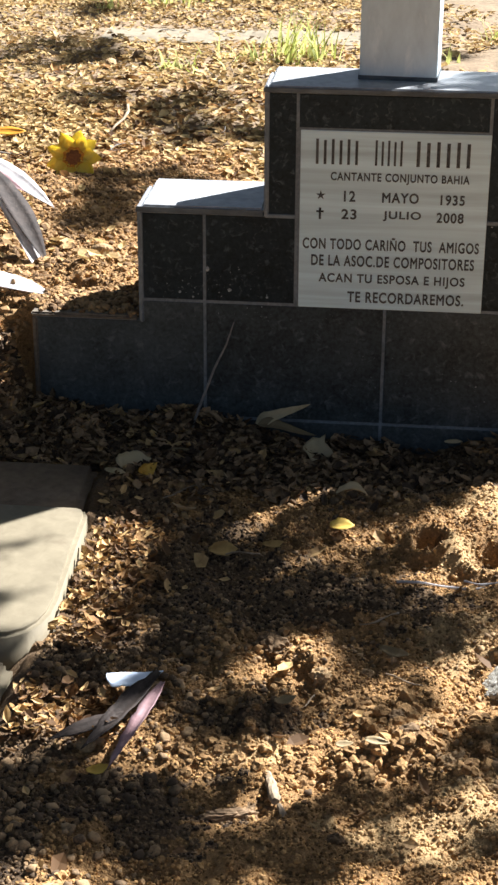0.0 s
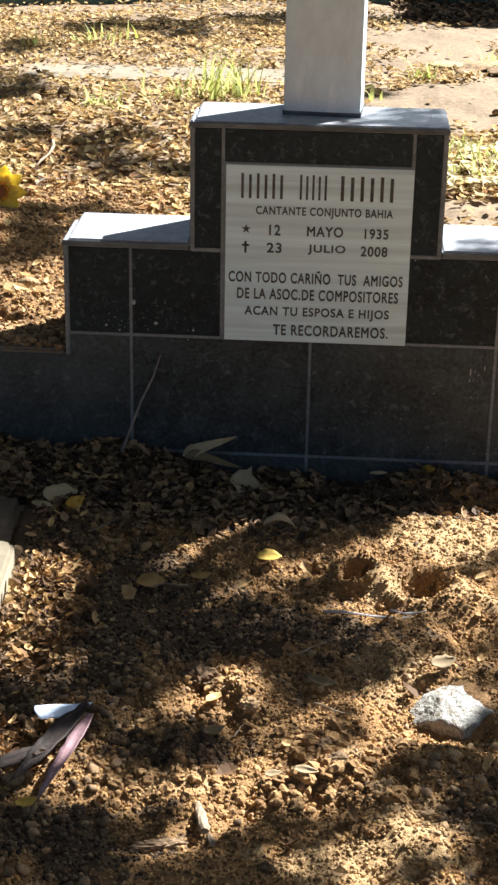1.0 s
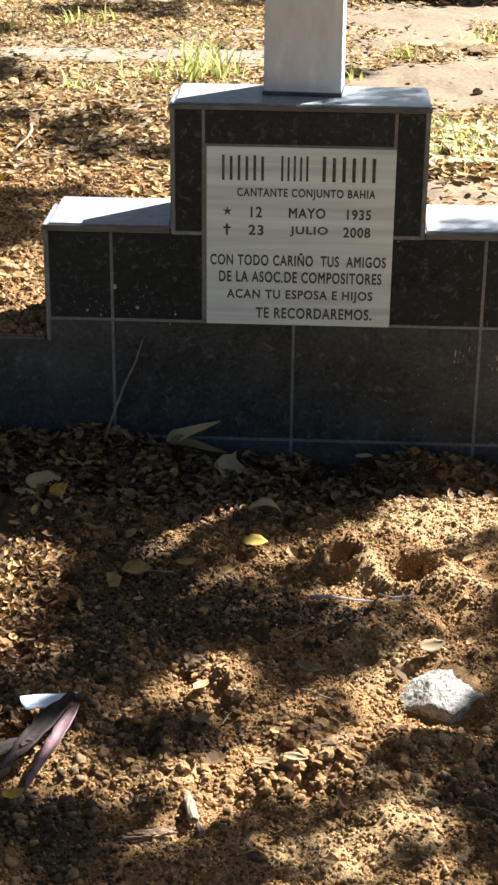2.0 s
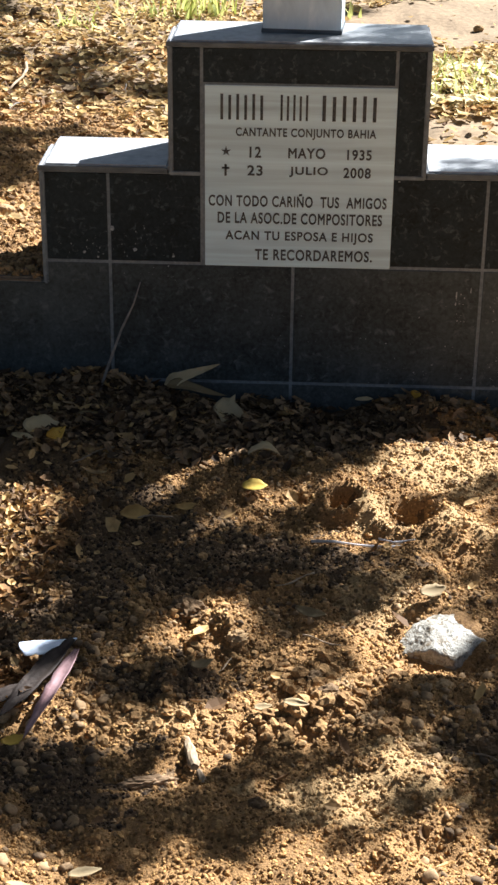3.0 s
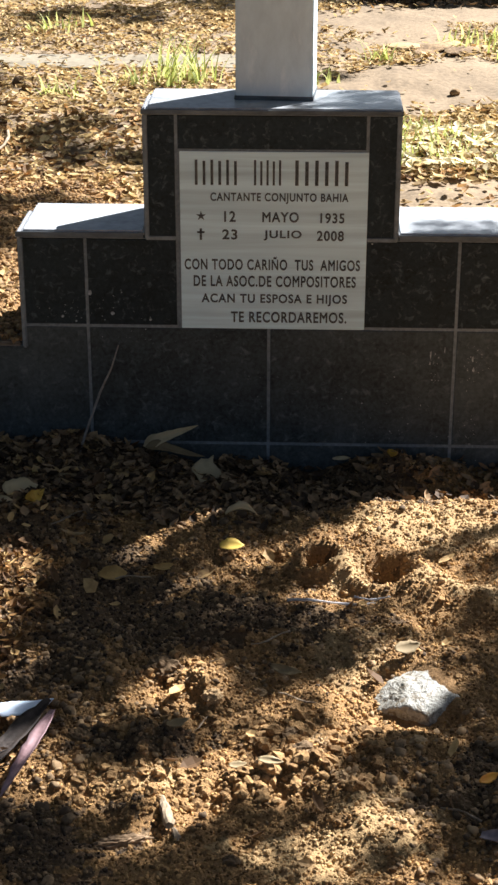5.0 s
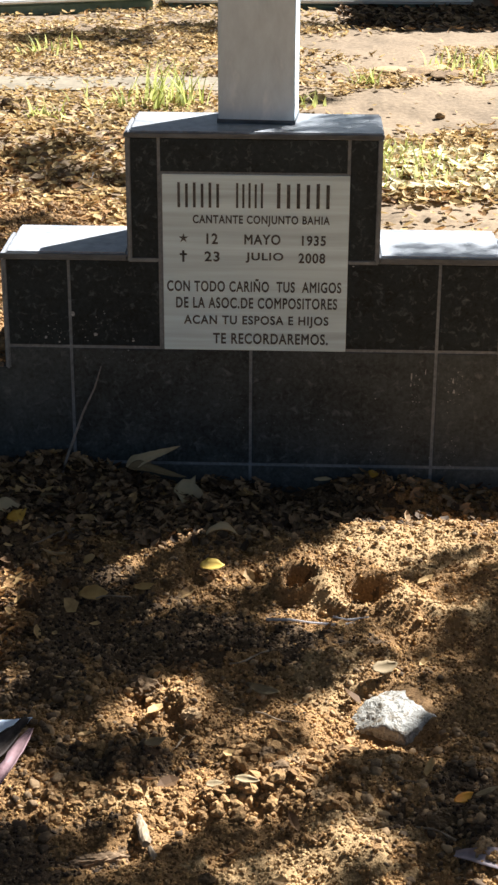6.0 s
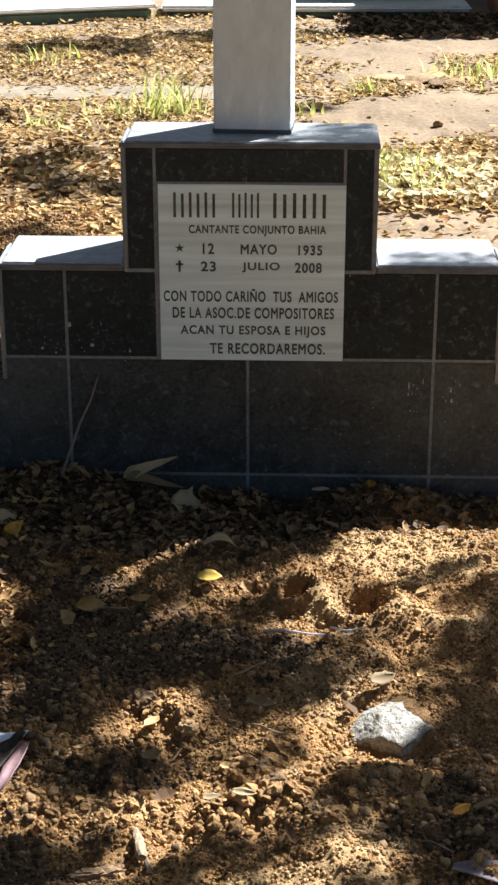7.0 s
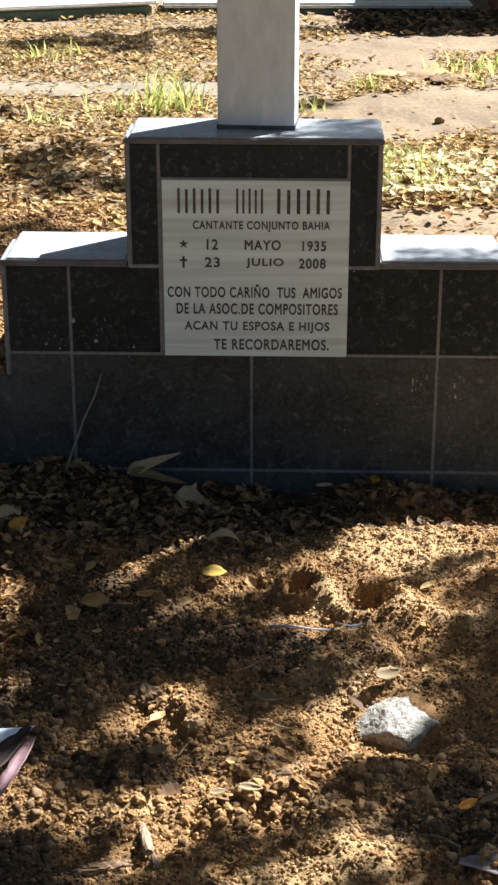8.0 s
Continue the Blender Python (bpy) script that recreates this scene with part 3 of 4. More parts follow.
def tube(points, radii, sides=8, rough=0.0, seed=0):
    """A stick through points, with one radius each."""
    rnd = random.Random(seed)
    bm = bmesh.new()
    rings = []
    pts = [Vector(p) for p in points]
    for i, p in enumerate(pts):
        d = (pts[min(i + 1, len(pts) - 1)] - pts[max(i - 1, 0)]).normalized()
        u = d.orthogonal().normalized() if i == 0 else (u - d * u.dot(d)).normalized()
        v = d.cross(u)
        rings.append([bm.verts.new(p + (u * math.cos(k * math.tau / sides) + v * math.sin(k * math.tau / sides)) * radii[i] * (1 + rough * (rnd.random() - 0.5)))
                      for k in range(sides)])
    for a, b in zip(rings, rings[1:]):
        for k in range(sides):
            bm.faces.new((a[k], a[(k + 1) % sides], b[(k + 1) % sides], b[k]))
    bm.faces.new(rings[0][::-1])
    bm.faces.new(rings[-1])
    return bm


def rock_mesh(size, planes=9, seed=0, lumps=0.08, sub=3):
    """A chipped stone: a ball cut by planes, with small lumps."""
    rnd = random.Random(seed)
    cuts = []
    for _ in range(planes):
        n = Vector((rnd.gauss(0, 1), rnd.gauss(0, 1), rnd.gauss(0, 1))).normalized()
        cuts.append((n, rnd.uniform(0.62, 0.95)))
    bm = bmesh.new()
    bmesh.ops.create_icosphere(bm, subdivisions=sub, radius=1)
    for v in bm.verts:
        d = v.co.normalized()
        r = min([1.0] + [k / d.dot(n) for n, k in cuts if d.dot(n) > 0.05])
        r *= 1 + lumps * noise.noise(d * 3.1 + Vector((seed, 0, 0))) + lumps * 0.6 * noise.noise(d * 8 + Vector((0, seed, 0)))
        v.co = Vector((d.x * size[0], d.y * size[1], d.z * size[2])) * r
    return bm


def on_ground(x, y, up=0.0, rz=0, rx=0, ry=0):
    return pose(x, y, float(ground_z(x, y)) + up, rx, ry, rz)


def solo(name, bm, mat, at, label, category, group="", smooth=True):
    ob = part(name, bm, mat, None, label, smooth)
    ob.matrix_basis = at
    return tagged(ob, label, category, group)


# ---- gravel, crumbs and leaf litter ----
def scatter(name, template, faces, pos, size, flat, tilt, mat, rnd, label, category, jitter=0.25, tall=1.0, smooth=False):
    """Many copies of a small shape joined in one mesh: pos (n, 3), size (n), random turn about z, tilt up to a share of a radian."""
    n, k = len(pos), len(template)
    v = np.repeat(template[None], n, 0) * (1 + jitter * (rnd.rand(n, k, 1) - 0.5))
    v = v * np.stack([size, size * flat, size * tall * (0.55 + 0.4 * rnd.rand(n))], 1)[:, None, :]
    tx, ty, tz = (rnd.rand(n) - 0.5) * 2 * tilt, (rnd.rand(n) - 0.5) * 2 * tilt, rnd.rand(n) * math.tau
    for a, (i, j) in ((tx, (1, 2)), (ty, (2, 0)), (tz, (0, 1))):
        c, s = np.cos(a)[:, None], np.sin(a)[:, None]
        p, q = v[:, :, i] * c - v[:, :, j] * s, v[:, :, i] * s + v[:, :, j] * c
        v[:, :, i], v[:, :, j] = p, q
    v = v + pos[:, None, :]
    f = (np.array(faces)[None] + (np.arange(n) * k)[:, None, None]).reshape(-1, len(faces[0]))
    ob = raw(name, v.reshape(-1, 3).tolist(), f.tolist(), mat, None, smooth)
    return tagged(ob, label, category, kind="stuff")


def ico(sub=1):
    bm = bmesh.new()
    bmesh.ops.create_icosphere(bm, subdivisions=sub, radius=1)
    v = np.array([x.co[:] for x in bm.verts])
    f = [[x.index for x in q.verts] for q in bm.faces]
    bm.free()
    return v, f


def blade():
    v = np.array([(-1, 0, 0.12), (-0.35, -0.36, 0.22), (-0.35, 0, 0), (-0.35, 0.36, 0.22), (0.4, -0.3, 0.24), (0.4, 0, 0.04), (0.4, 0.3, 0.24), (1, 0, 0.3)])
    return v, [(0, 1, 2), (0, 2, 3), (1, 4, 5), (1, 5, 2), (2, 5, 6), (2, 6, 3), (4, 7, 5), (5, 7, 6)]


def outside(x, y):
    """Clear of the monument, of the cream slab and of the white rock."""
    a = (np.abs(x) < 0.6) & (y > -0.005) & (y < 0.03) | (np.abs(x) < 0.42) & (y > -0.005) & (y < 0.17)
    b = (x < -0.412) & (y < -0.22) & (y > -1.5)
    return ~(a | b | ((x - 0.206) ** 2 + (y + 0.775) ** 2 < 0.05 ** 2))


def gravel():
    rnd = np.random.RandomState(5)
    v, f = ico()

    def lot(n, x0, x1, y0, y1, r0, r1, power, keep=None, sink=0.35):
        x, y = x0 + (x1 - x0) * rnd.rand(n), y0 + (y1 - y0) * rnd.rand(n)
        ok = outside(x, y) & ((x - 0.077) ** 2 + (y + 0.428) ** 2 > 0.016 ** 2)
        if keep is not None:
            ok &= rnd.rand(n) < keep(x, y)
        x, y = x[ok], y[ok]
        r = r0 + (r1 - r0) * rnd.rand(len(x)) ** power
        z = ground_z(x, y) + r * (0.5 - sink)
        return np.stack([x, y, z], 1), r

    stony = lambda x, y: rubble(x, y) ** 1.5
    loose = lambda x, y: 0.35 + 0.65 * rubble(x, y)
    sets = [lot(2500, -0.6, 0.52, -1.3, 0.0, 0.0026, 0.0055, 1.8, loose), lot(900, -0.72, 0.05, -0.32, 0.0, 0.004, 0.009, 1.3, stony, 0.4),
            lot(5600, -1.05, -0.35, 0.03, 1.1, 0.003, 0.009, 2.0, None), lot(2600, -0.85, -0.592, -0.2, 0.4, 0.003, 0.011, 1.8, None), lot(600, -1.0, 0.1, 0.7, 3.2, 0.004, 0.009, 2.0, None),
            lot(2600, -2.6, 2.2, -3.4, 0.0, 0.004, 0.014, 1.8, lambda x, y: ((x < -0.6) | (x > 0.52) | (y < -1.3)) * (x > -2.6), 0.4)]
    # soil lying on the low step
    n = 700
    x, y = -0.41 - 0.175 * rnd.rand(n), 0.088 * rnd.rand(n) ** 0.6
    r = 0.003 + 0.006 * rnd.rand(n) ** 1.8
    sets.append((np.stack([x, y, 0.17 + 0.3 * r + 0.006 * y / 0.088], 1), r))
    pos, r = np.concatenate([a for a, _ in sets]), np.concatenate([b for _, b in sets])
    scatter("gravel", v, f, pos, r, 0.6 + 0.4 * rnd.rand(len(r)), 0.6, PEBBLE, rnd, "mixed tan and grey gravel in the soil", "gravel", 0.6, 0.85)
    # rounded pebbles, thickest in the stony parts
    v, f = ico(2)
    sets = [lot(4200, -0.6, 0.52, -1.3, 0.0, 0.0024, 0.006, 2.2, stony, 0.2), lot(420, -0.46, -0.2, -1.28, -0.7, 0.003, 0.009, 1.7, None, 0.3), lot(300, 0.16, 0.42, -1.28, -0.8, 0.003, 0.009, 1.9, None, 0.3),
            lot(600, -0.72, 0.1, -0.3, 0.0, 0.003, 0.01, 1.5, stony, 0.3)]
    pos, r = np.concatenate([a for a, _ in sets]), np.concatenate([b for _, b in sets])
    scatter("pebbles", v, f, pos, r, 0.6 + 0.4 * rnd.rand(len(r)), 0.6, ROUND, rnd, "rounded grey-brown pebbles bedded in soil", "pebbles", 0.55, 0.8, True)
    # clods of dry earth
    sets = [lot(1300, -0.6, 0.52, -1.3, -0.05, 0.003, 0.0075, 2.4, loose, 0.25), lot(110, -0.2, -0.03, -0.85, -0.7, 0.003, 0.009, 1.8, None, 0.25), lot(230, -0.01, 0.15, -1.0, -0.82, 0.0035, 0.0115, 1.7, None, 0.25),
            lot(110, -0.22, 0.02, -1.0, -0.92, 0.003, 0.0095, 1.7, None, 0.25)]
    pos, r = np.concatenate([a for a, _ in sets]), np.concatenate([b for _, b in sets])
    scatter("soil_clods", v, f, pos, r, 0.6 + 0.4 * rnd.rand(len(r)), 0.7, CLOD, rnd, "dry golden-brown clods of earth", "soil", 0.62, 0.85)
    v = np.array([(1, 0, 0), (-1, 0, 0), (0, 1, 0), (0, -1, 0), (0, 0, 1), (0, 0, -1)], float)
    f = [(0, 2, 4), (2, 1, 4), (1, 3, 4), (3, 0, 4), (2, 0, 5), (1, 2, 5), (3, 1, 5), (0, 3, 5)]
    grains, g = ico()
    p, q = lot(46000, -0.55, 0.44, -1.28, -0.02, 0.0014, 0.0036, 1.3, None, 0.3)
    flat, pale, dark = 0.65 + 0.35 * rnd.rand(len(q)), paleness(p[:, 0], p[:, 1]), shady_humus(p[:, 0], p[:, 1])
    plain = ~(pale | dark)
    scatter("humus_grains", grains, g, p[dark], q[dark] * 1.15, flat[dark], 1.2, SHADY_GRAIN, rnd, "dark gravelly humus with grey grains, darkened for shade", "soil", 0.5, 1.0)
    scatter("soil_grains", grains, g, p[plain], q[plain], flat[plain], 1.2, CRUMB, rnd, "close-packed grains of dry brown soil", "soil", 0.5, 1.0)
    scatter("pale_soil_grains", grains, g, p[pale], q[pale], flat[pale], 1.2, FINE_CRUMB, rnd, "close-packed grains of pale golden soil", "soil", 0.5, 1.0)
    sets = [lot(30000, -0.58, 0.46, -1.28, -0.02, 0.001, 0.0024, 1.5, None, 0.5), lot(20000, -1.0, -0.35, 0.03, 1.1, 0.002, 0.005, 1.3, None, 0.5), lot(9000, -0.85, -0.592, -0.2, 0.3, 0.002, 0.005, 1.3, None, 0.5)]
    pos, r = np.concatenate([a for a, _ in sets]), np.concatenate([b for _, b in sets])
    flat, pale = 0.7 + 0.3 * rnd.rand(len(r)), paleness(pos[:, 0], pos[:, 1])
    plain = ~(pale | shady_humus(pos[:, 0], pos[:, 1]))
    scatter("soil_crumbs", v, f, pos[plain], r[plain], flat[plain], 1.2, CRUMB, rnd, "crumbs of dry brown soil", "soil", 0.7, 1.0)
    scatter("pale_soil_crumbs", v, f, pos[pale], r[pale], flat[pale], 1.2, FINE_CRUMB, rnd, "fine pale crumbs of dry earth", "soil", 0.7, 1.0)


def litter():
    rnd = np.random.RandomState(8)
    v, f = blade()
    n = 110000
    y = 0.17 + 3.9 * rnd.rand(n)
    x = (rnd.rand(n) - 0.58) * (1.5 + 0.42 * y)
    d = 0.34 + 0.6 * step(0.3, 0.6, vnoise(x * 2.2, y * 1.6, 9)) * step(0.15, 0.5, vnoise(x * 7, y * 7, 10))
    xe, ye = x + 0.5 * (vnoise(x * 3 + 2, y * 3, 41) - 0.5) + 0.25 * (vnoise(x * 11, y * 11, 42) - 0.5), y + 0.5 * (vnoise(x * 4, y * 4, 43) - 0.5)
    d = d * (1 - 0.992 * step(0.02, 0.3, xe) * step(1.42, 1.62, ye)) + 0.3 * (x > 0.5) * (y > 2.35) * (y < 2.95)
    d = d * (1 - 0.94 * step(-0.25, -0.4, x) * step(1.1, 0.85, y))
    d = d * (1 - 0.7 * step(3.1, 3.5, y)) * (1 - 0.93 * (x > 0.2) * step(1.1, 1.0, y)) * (1 - 0.86 * (x < -0.06) * (x > -0.92) * (y > 2.17) * (y < 2.42))
    ok = outside(x, y) & (rnd.rand(n) < d)
    x, y = x[ok], y[ok]
    size = (0.0055 + 0.0095 * rnd.rand(len(x)) ** 1.3) * (1 + 0.2 * step(2.6, 1.6, y))
    pos = np.stack([x, y, ground_z(x, y) + 0.004 + 0.008 * rnd.rand(len(x))], 1)
    flat = 1.0 + 0.9 * rnd.rand(len(x))
    old = rnd.rand(len(x)) < 0.05 + 0.38 * step(2.0, 1.2, y) * step(0.4, 0.7, vnoise(x * 5, y * 5, 51))
    scatter("leaf_litter", v, f, pos[~old], size[~old], flat[~old], 0.55, LITTER, rnd, "dry tan leaves littering the ground behind", "leaf litter", 0.3, 1.4)
    scatter("brown_litter", v, f, pos[old], size[old], flat[old], 0.6, RUSSET, rnd, "older russet-brown leaves in the litter behind", "leaf litter", 0.35, 1.6)
    n = 2600
    x, y = -0.85 + 1.4 * rnd.rand(n), -1.3 + 1.3 * rnd.rand(n)
    d = 0.75 * step(-0.15, -0.4, x) * step(-0.75, -0.35, y) + 0.5 * step(0.1, -0.2, x) * step(-0.26, -0.1, y) + 0.04
    d = d + 0.35 * step(-0.25, -0.35, x) * step(-1.3, -0.9, y)
    ok = outside(x, y) & (rnd.rand(n) < d)
    x, y = x[ok], y[ok]
    size = 0.007 + 0.01 * rnd.rand(len(x)) ** 1.5
    pos = np.stack([x, y, ground_z(x, y) + 0.005 + 0.005 * rnd.rand(len(x))], 1)
    scatter("fallen_leaves", v, f, pos, size, 1.0 + 0.8 * rnd.rand(len(x)), 0.6, FALLEN, rnd, "small dry leaves on the soil before the grave", "leaf litter", 0.35, 1.6)
    # bleached leaves among the weeds
    n = 420
    x, y = 0.2 + 0.36 * rnd.rand(n), 1.08 + 0.42 * rnd.rand(n)
    size = 0.01 + 0.012 * rnd.rand(n)
    pos = np.stack([x, y, ground_z(x, y) + 0.01 + 0.008 * rnd.rand(n)], 1)
    scatter("bleached_leaves", v, f, pos, size, 1.0 + 0.7 * rnd.rand(n), 0.6, PALE, rnd, "bleached pale leaves among weeds", "leaf litter", 0.3, 1.4)
    # dark debris along the far tombs, also laid to darken the tomb's cast shadow
    n = 1500
    x, y = 0.2 + 0.85 * rnd.rand(n), 3.3 + 0.56 * rnd.rand(n) ** 0.7
    size = 0.008 + 0.016 * rnd.rand(n) ** 1.5
    pos = np.stack([x, y, ground_z(x, y) + 0.004 + 0.006 * rnd.rand(n)], 1)
    scatter("dark_debris", v, f, pos, size, 1.1 + 0.9 * rnd.rand(n), 0.6, MOULD_SHADE, rnd, "dark leaves along the far tombs, deepening the tomb's shadow", "leaf litter", 0.4, 1.6)
    # leaf mould at the foot of the tiles, laid partly to deepen the shade there
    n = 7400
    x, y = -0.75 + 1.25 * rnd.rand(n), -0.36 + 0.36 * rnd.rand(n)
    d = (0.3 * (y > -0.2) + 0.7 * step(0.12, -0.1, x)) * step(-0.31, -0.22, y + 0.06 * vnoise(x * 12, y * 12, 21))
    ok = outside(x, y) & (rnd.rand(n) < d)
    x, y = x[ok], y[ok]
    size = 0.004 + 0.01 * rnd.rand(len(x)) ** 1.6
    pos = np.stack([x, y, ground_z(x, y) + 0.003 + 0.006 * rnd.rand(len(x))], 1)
    scatter("leaf_mould", v, f, pos, size, 1.1 + 0.9 * rnd.rand(len(x)), 0.7, MOULD_SHADE, rnd, "dark brown leaf mould deepening the shade at the foot of the tiles", "leaf litter", 0.4, 1.8)
    # deeper drifts of yellowed leaves along the slab
    x, y = np.concatenate([-0.402 + 0.12 * rnd.rand(620), -0.415 + 0.14 * rnd.rand(230)]), np.concatenate([-0.43 - 0.33 * rnd.rand(620), -0.87 - 0.1 * rnd.rand(230)])
    ok = rnd.rand(len(x)) < np.where(y > -0.8, step(-0.28, -0.36, x), 1.0)
    x, y = x[ok], y[ok]
    size = 0.0045 + 0.0065 * rnd.rand(len(x)) ** 1.5
    pos = np.stack([x, y, ground_z(x, y) + 0.008 + 0.016 * rnd.rand(len(x))], 1)
    flat, old = 1.1 + 0.9 * rnd.rand(len(x)), rnd.rand(len(x)) < 0.2 + 0.6 * step(-0.39, -0.33, x)
    scatter("leaf_drift", v, f, pos[~old], size[~old], flat[~old], 0.75, FALLEN, rnd, "yellowed dry leaves drifted against the slab", "leaf litter", 0.35, 1.8)
    scatter("russet_drift", v, f, pos[old], size[old], flat[old], 0.75, RUSSET, rnd, "older russet leaves drifted near the slab", "leaf litter", 0.35, 1.8)


gravel(), litter()


# ---- unseen trees: one throws the dappled shade, one is added to block sky light ----
# leafy twigs, hung along the sun from shade streaks traced in the camera's view: from x, y to x, y, half-width, density
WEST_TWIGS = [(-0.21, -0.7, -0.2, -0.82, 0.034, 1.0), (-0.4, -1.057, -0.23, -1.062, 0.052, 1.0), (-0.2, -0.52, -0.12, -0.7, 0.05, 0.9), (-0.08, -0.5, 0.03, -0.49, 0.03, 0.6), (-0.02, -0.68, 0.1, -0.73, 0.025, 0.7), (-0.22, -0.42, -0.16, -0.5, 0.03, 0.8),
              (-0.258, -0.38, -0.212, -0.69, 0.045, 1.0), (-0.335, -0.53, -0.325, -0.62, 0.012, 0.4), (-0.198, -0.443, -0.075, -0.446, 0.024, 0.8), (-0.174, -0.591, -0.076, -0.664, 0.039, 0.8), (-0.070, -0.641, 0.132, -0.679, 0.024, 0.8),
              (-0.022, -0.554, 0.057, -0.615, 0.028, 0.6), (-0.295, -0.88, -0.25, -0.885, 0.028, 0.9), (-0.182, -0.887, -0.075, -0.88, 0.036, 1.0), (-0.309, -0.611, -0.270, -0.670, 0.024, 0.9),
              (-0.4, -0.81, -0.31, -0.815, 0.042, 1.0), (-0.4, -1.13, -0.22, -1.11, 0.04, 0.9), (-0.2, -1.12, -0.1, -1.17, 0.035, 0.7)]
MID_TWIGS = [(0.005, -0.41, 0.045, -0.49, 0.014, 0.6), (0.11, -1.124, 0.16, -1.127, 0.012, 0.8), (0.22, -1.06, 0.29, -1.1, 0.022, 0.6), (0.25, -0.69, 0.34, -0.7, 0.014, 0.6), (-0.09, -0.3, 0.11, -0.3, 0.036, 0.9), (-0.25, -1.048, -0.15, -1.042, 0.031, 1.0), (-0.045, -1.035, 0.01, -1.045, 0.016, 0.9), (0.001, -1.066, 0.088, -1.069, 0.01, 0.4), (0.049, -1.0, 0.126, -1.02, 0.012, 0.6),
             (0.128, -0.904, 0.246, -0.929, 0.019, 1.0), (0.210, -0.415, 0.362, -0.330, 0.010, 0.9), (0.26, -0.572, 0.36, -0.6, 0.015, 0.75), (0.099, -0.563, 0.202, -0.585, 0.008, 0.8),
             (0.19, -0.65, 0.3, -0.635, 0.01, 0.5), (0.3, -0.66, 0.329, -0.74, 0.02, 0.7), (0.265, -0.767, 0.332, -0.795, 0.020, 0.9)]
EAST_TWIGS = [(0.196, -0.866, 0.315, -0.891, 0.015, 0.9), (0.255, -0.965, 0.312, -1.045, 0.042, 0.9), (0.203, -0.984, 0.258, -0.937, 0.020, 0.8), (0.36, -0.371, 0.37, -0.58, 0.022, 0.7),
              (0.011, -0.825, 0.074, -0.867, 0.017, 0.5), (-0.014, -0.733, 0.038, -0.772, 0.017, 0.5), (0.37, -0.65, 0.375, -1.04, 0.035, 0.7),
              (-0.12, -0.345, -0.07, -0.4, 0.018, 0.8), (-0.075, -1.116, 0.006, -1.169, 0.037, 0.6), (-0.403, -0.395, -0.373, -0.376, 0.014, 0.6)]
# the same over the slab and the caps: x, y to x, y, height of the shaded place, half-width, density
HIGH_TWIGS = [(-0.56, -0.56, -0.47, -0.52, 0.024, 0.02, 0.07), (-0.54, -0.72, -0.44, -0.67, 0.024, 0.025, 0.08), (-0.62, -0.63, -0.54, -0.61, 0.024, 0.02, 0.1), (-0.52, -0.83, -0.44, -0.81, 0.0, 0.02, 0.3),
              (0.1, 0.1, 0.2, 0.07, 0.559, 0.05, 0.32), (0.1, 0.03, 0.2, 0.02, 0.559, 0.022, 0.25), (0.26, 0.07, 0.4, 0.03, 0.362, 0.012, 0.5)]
REAR = [(-0.95, 2.15, 0.12), (-0.8, 1.95, 0.08), (-0.98, 2.65, 0.12), (-0.55, 3.0, 0.1), (-0.2, 3.35, 0.08), (-0.75, 1.45, 0.09), (0.85, 2.9, 0.1), (0.75, 2.2, 0.07), (-0.523, 1.42, 0.16), (-0.479, 0.8, 0.07), (-0.58, 0.53, 0.11), (-0.56, 0.62, 0.07), (-0.646, 3.17, 0.18), (-0.328, 3.3, 0.16), (-0.821, 3.05, 0.12), (-0.547, 1.2, 0.1), (-0.32, 1.2, 0.07), (-0.62, 0.75, 0.05),
        (-1.01, 1.88, 0.18), (0.118, 2.08, 0.06), (0.124, 3.44, 0.1)]


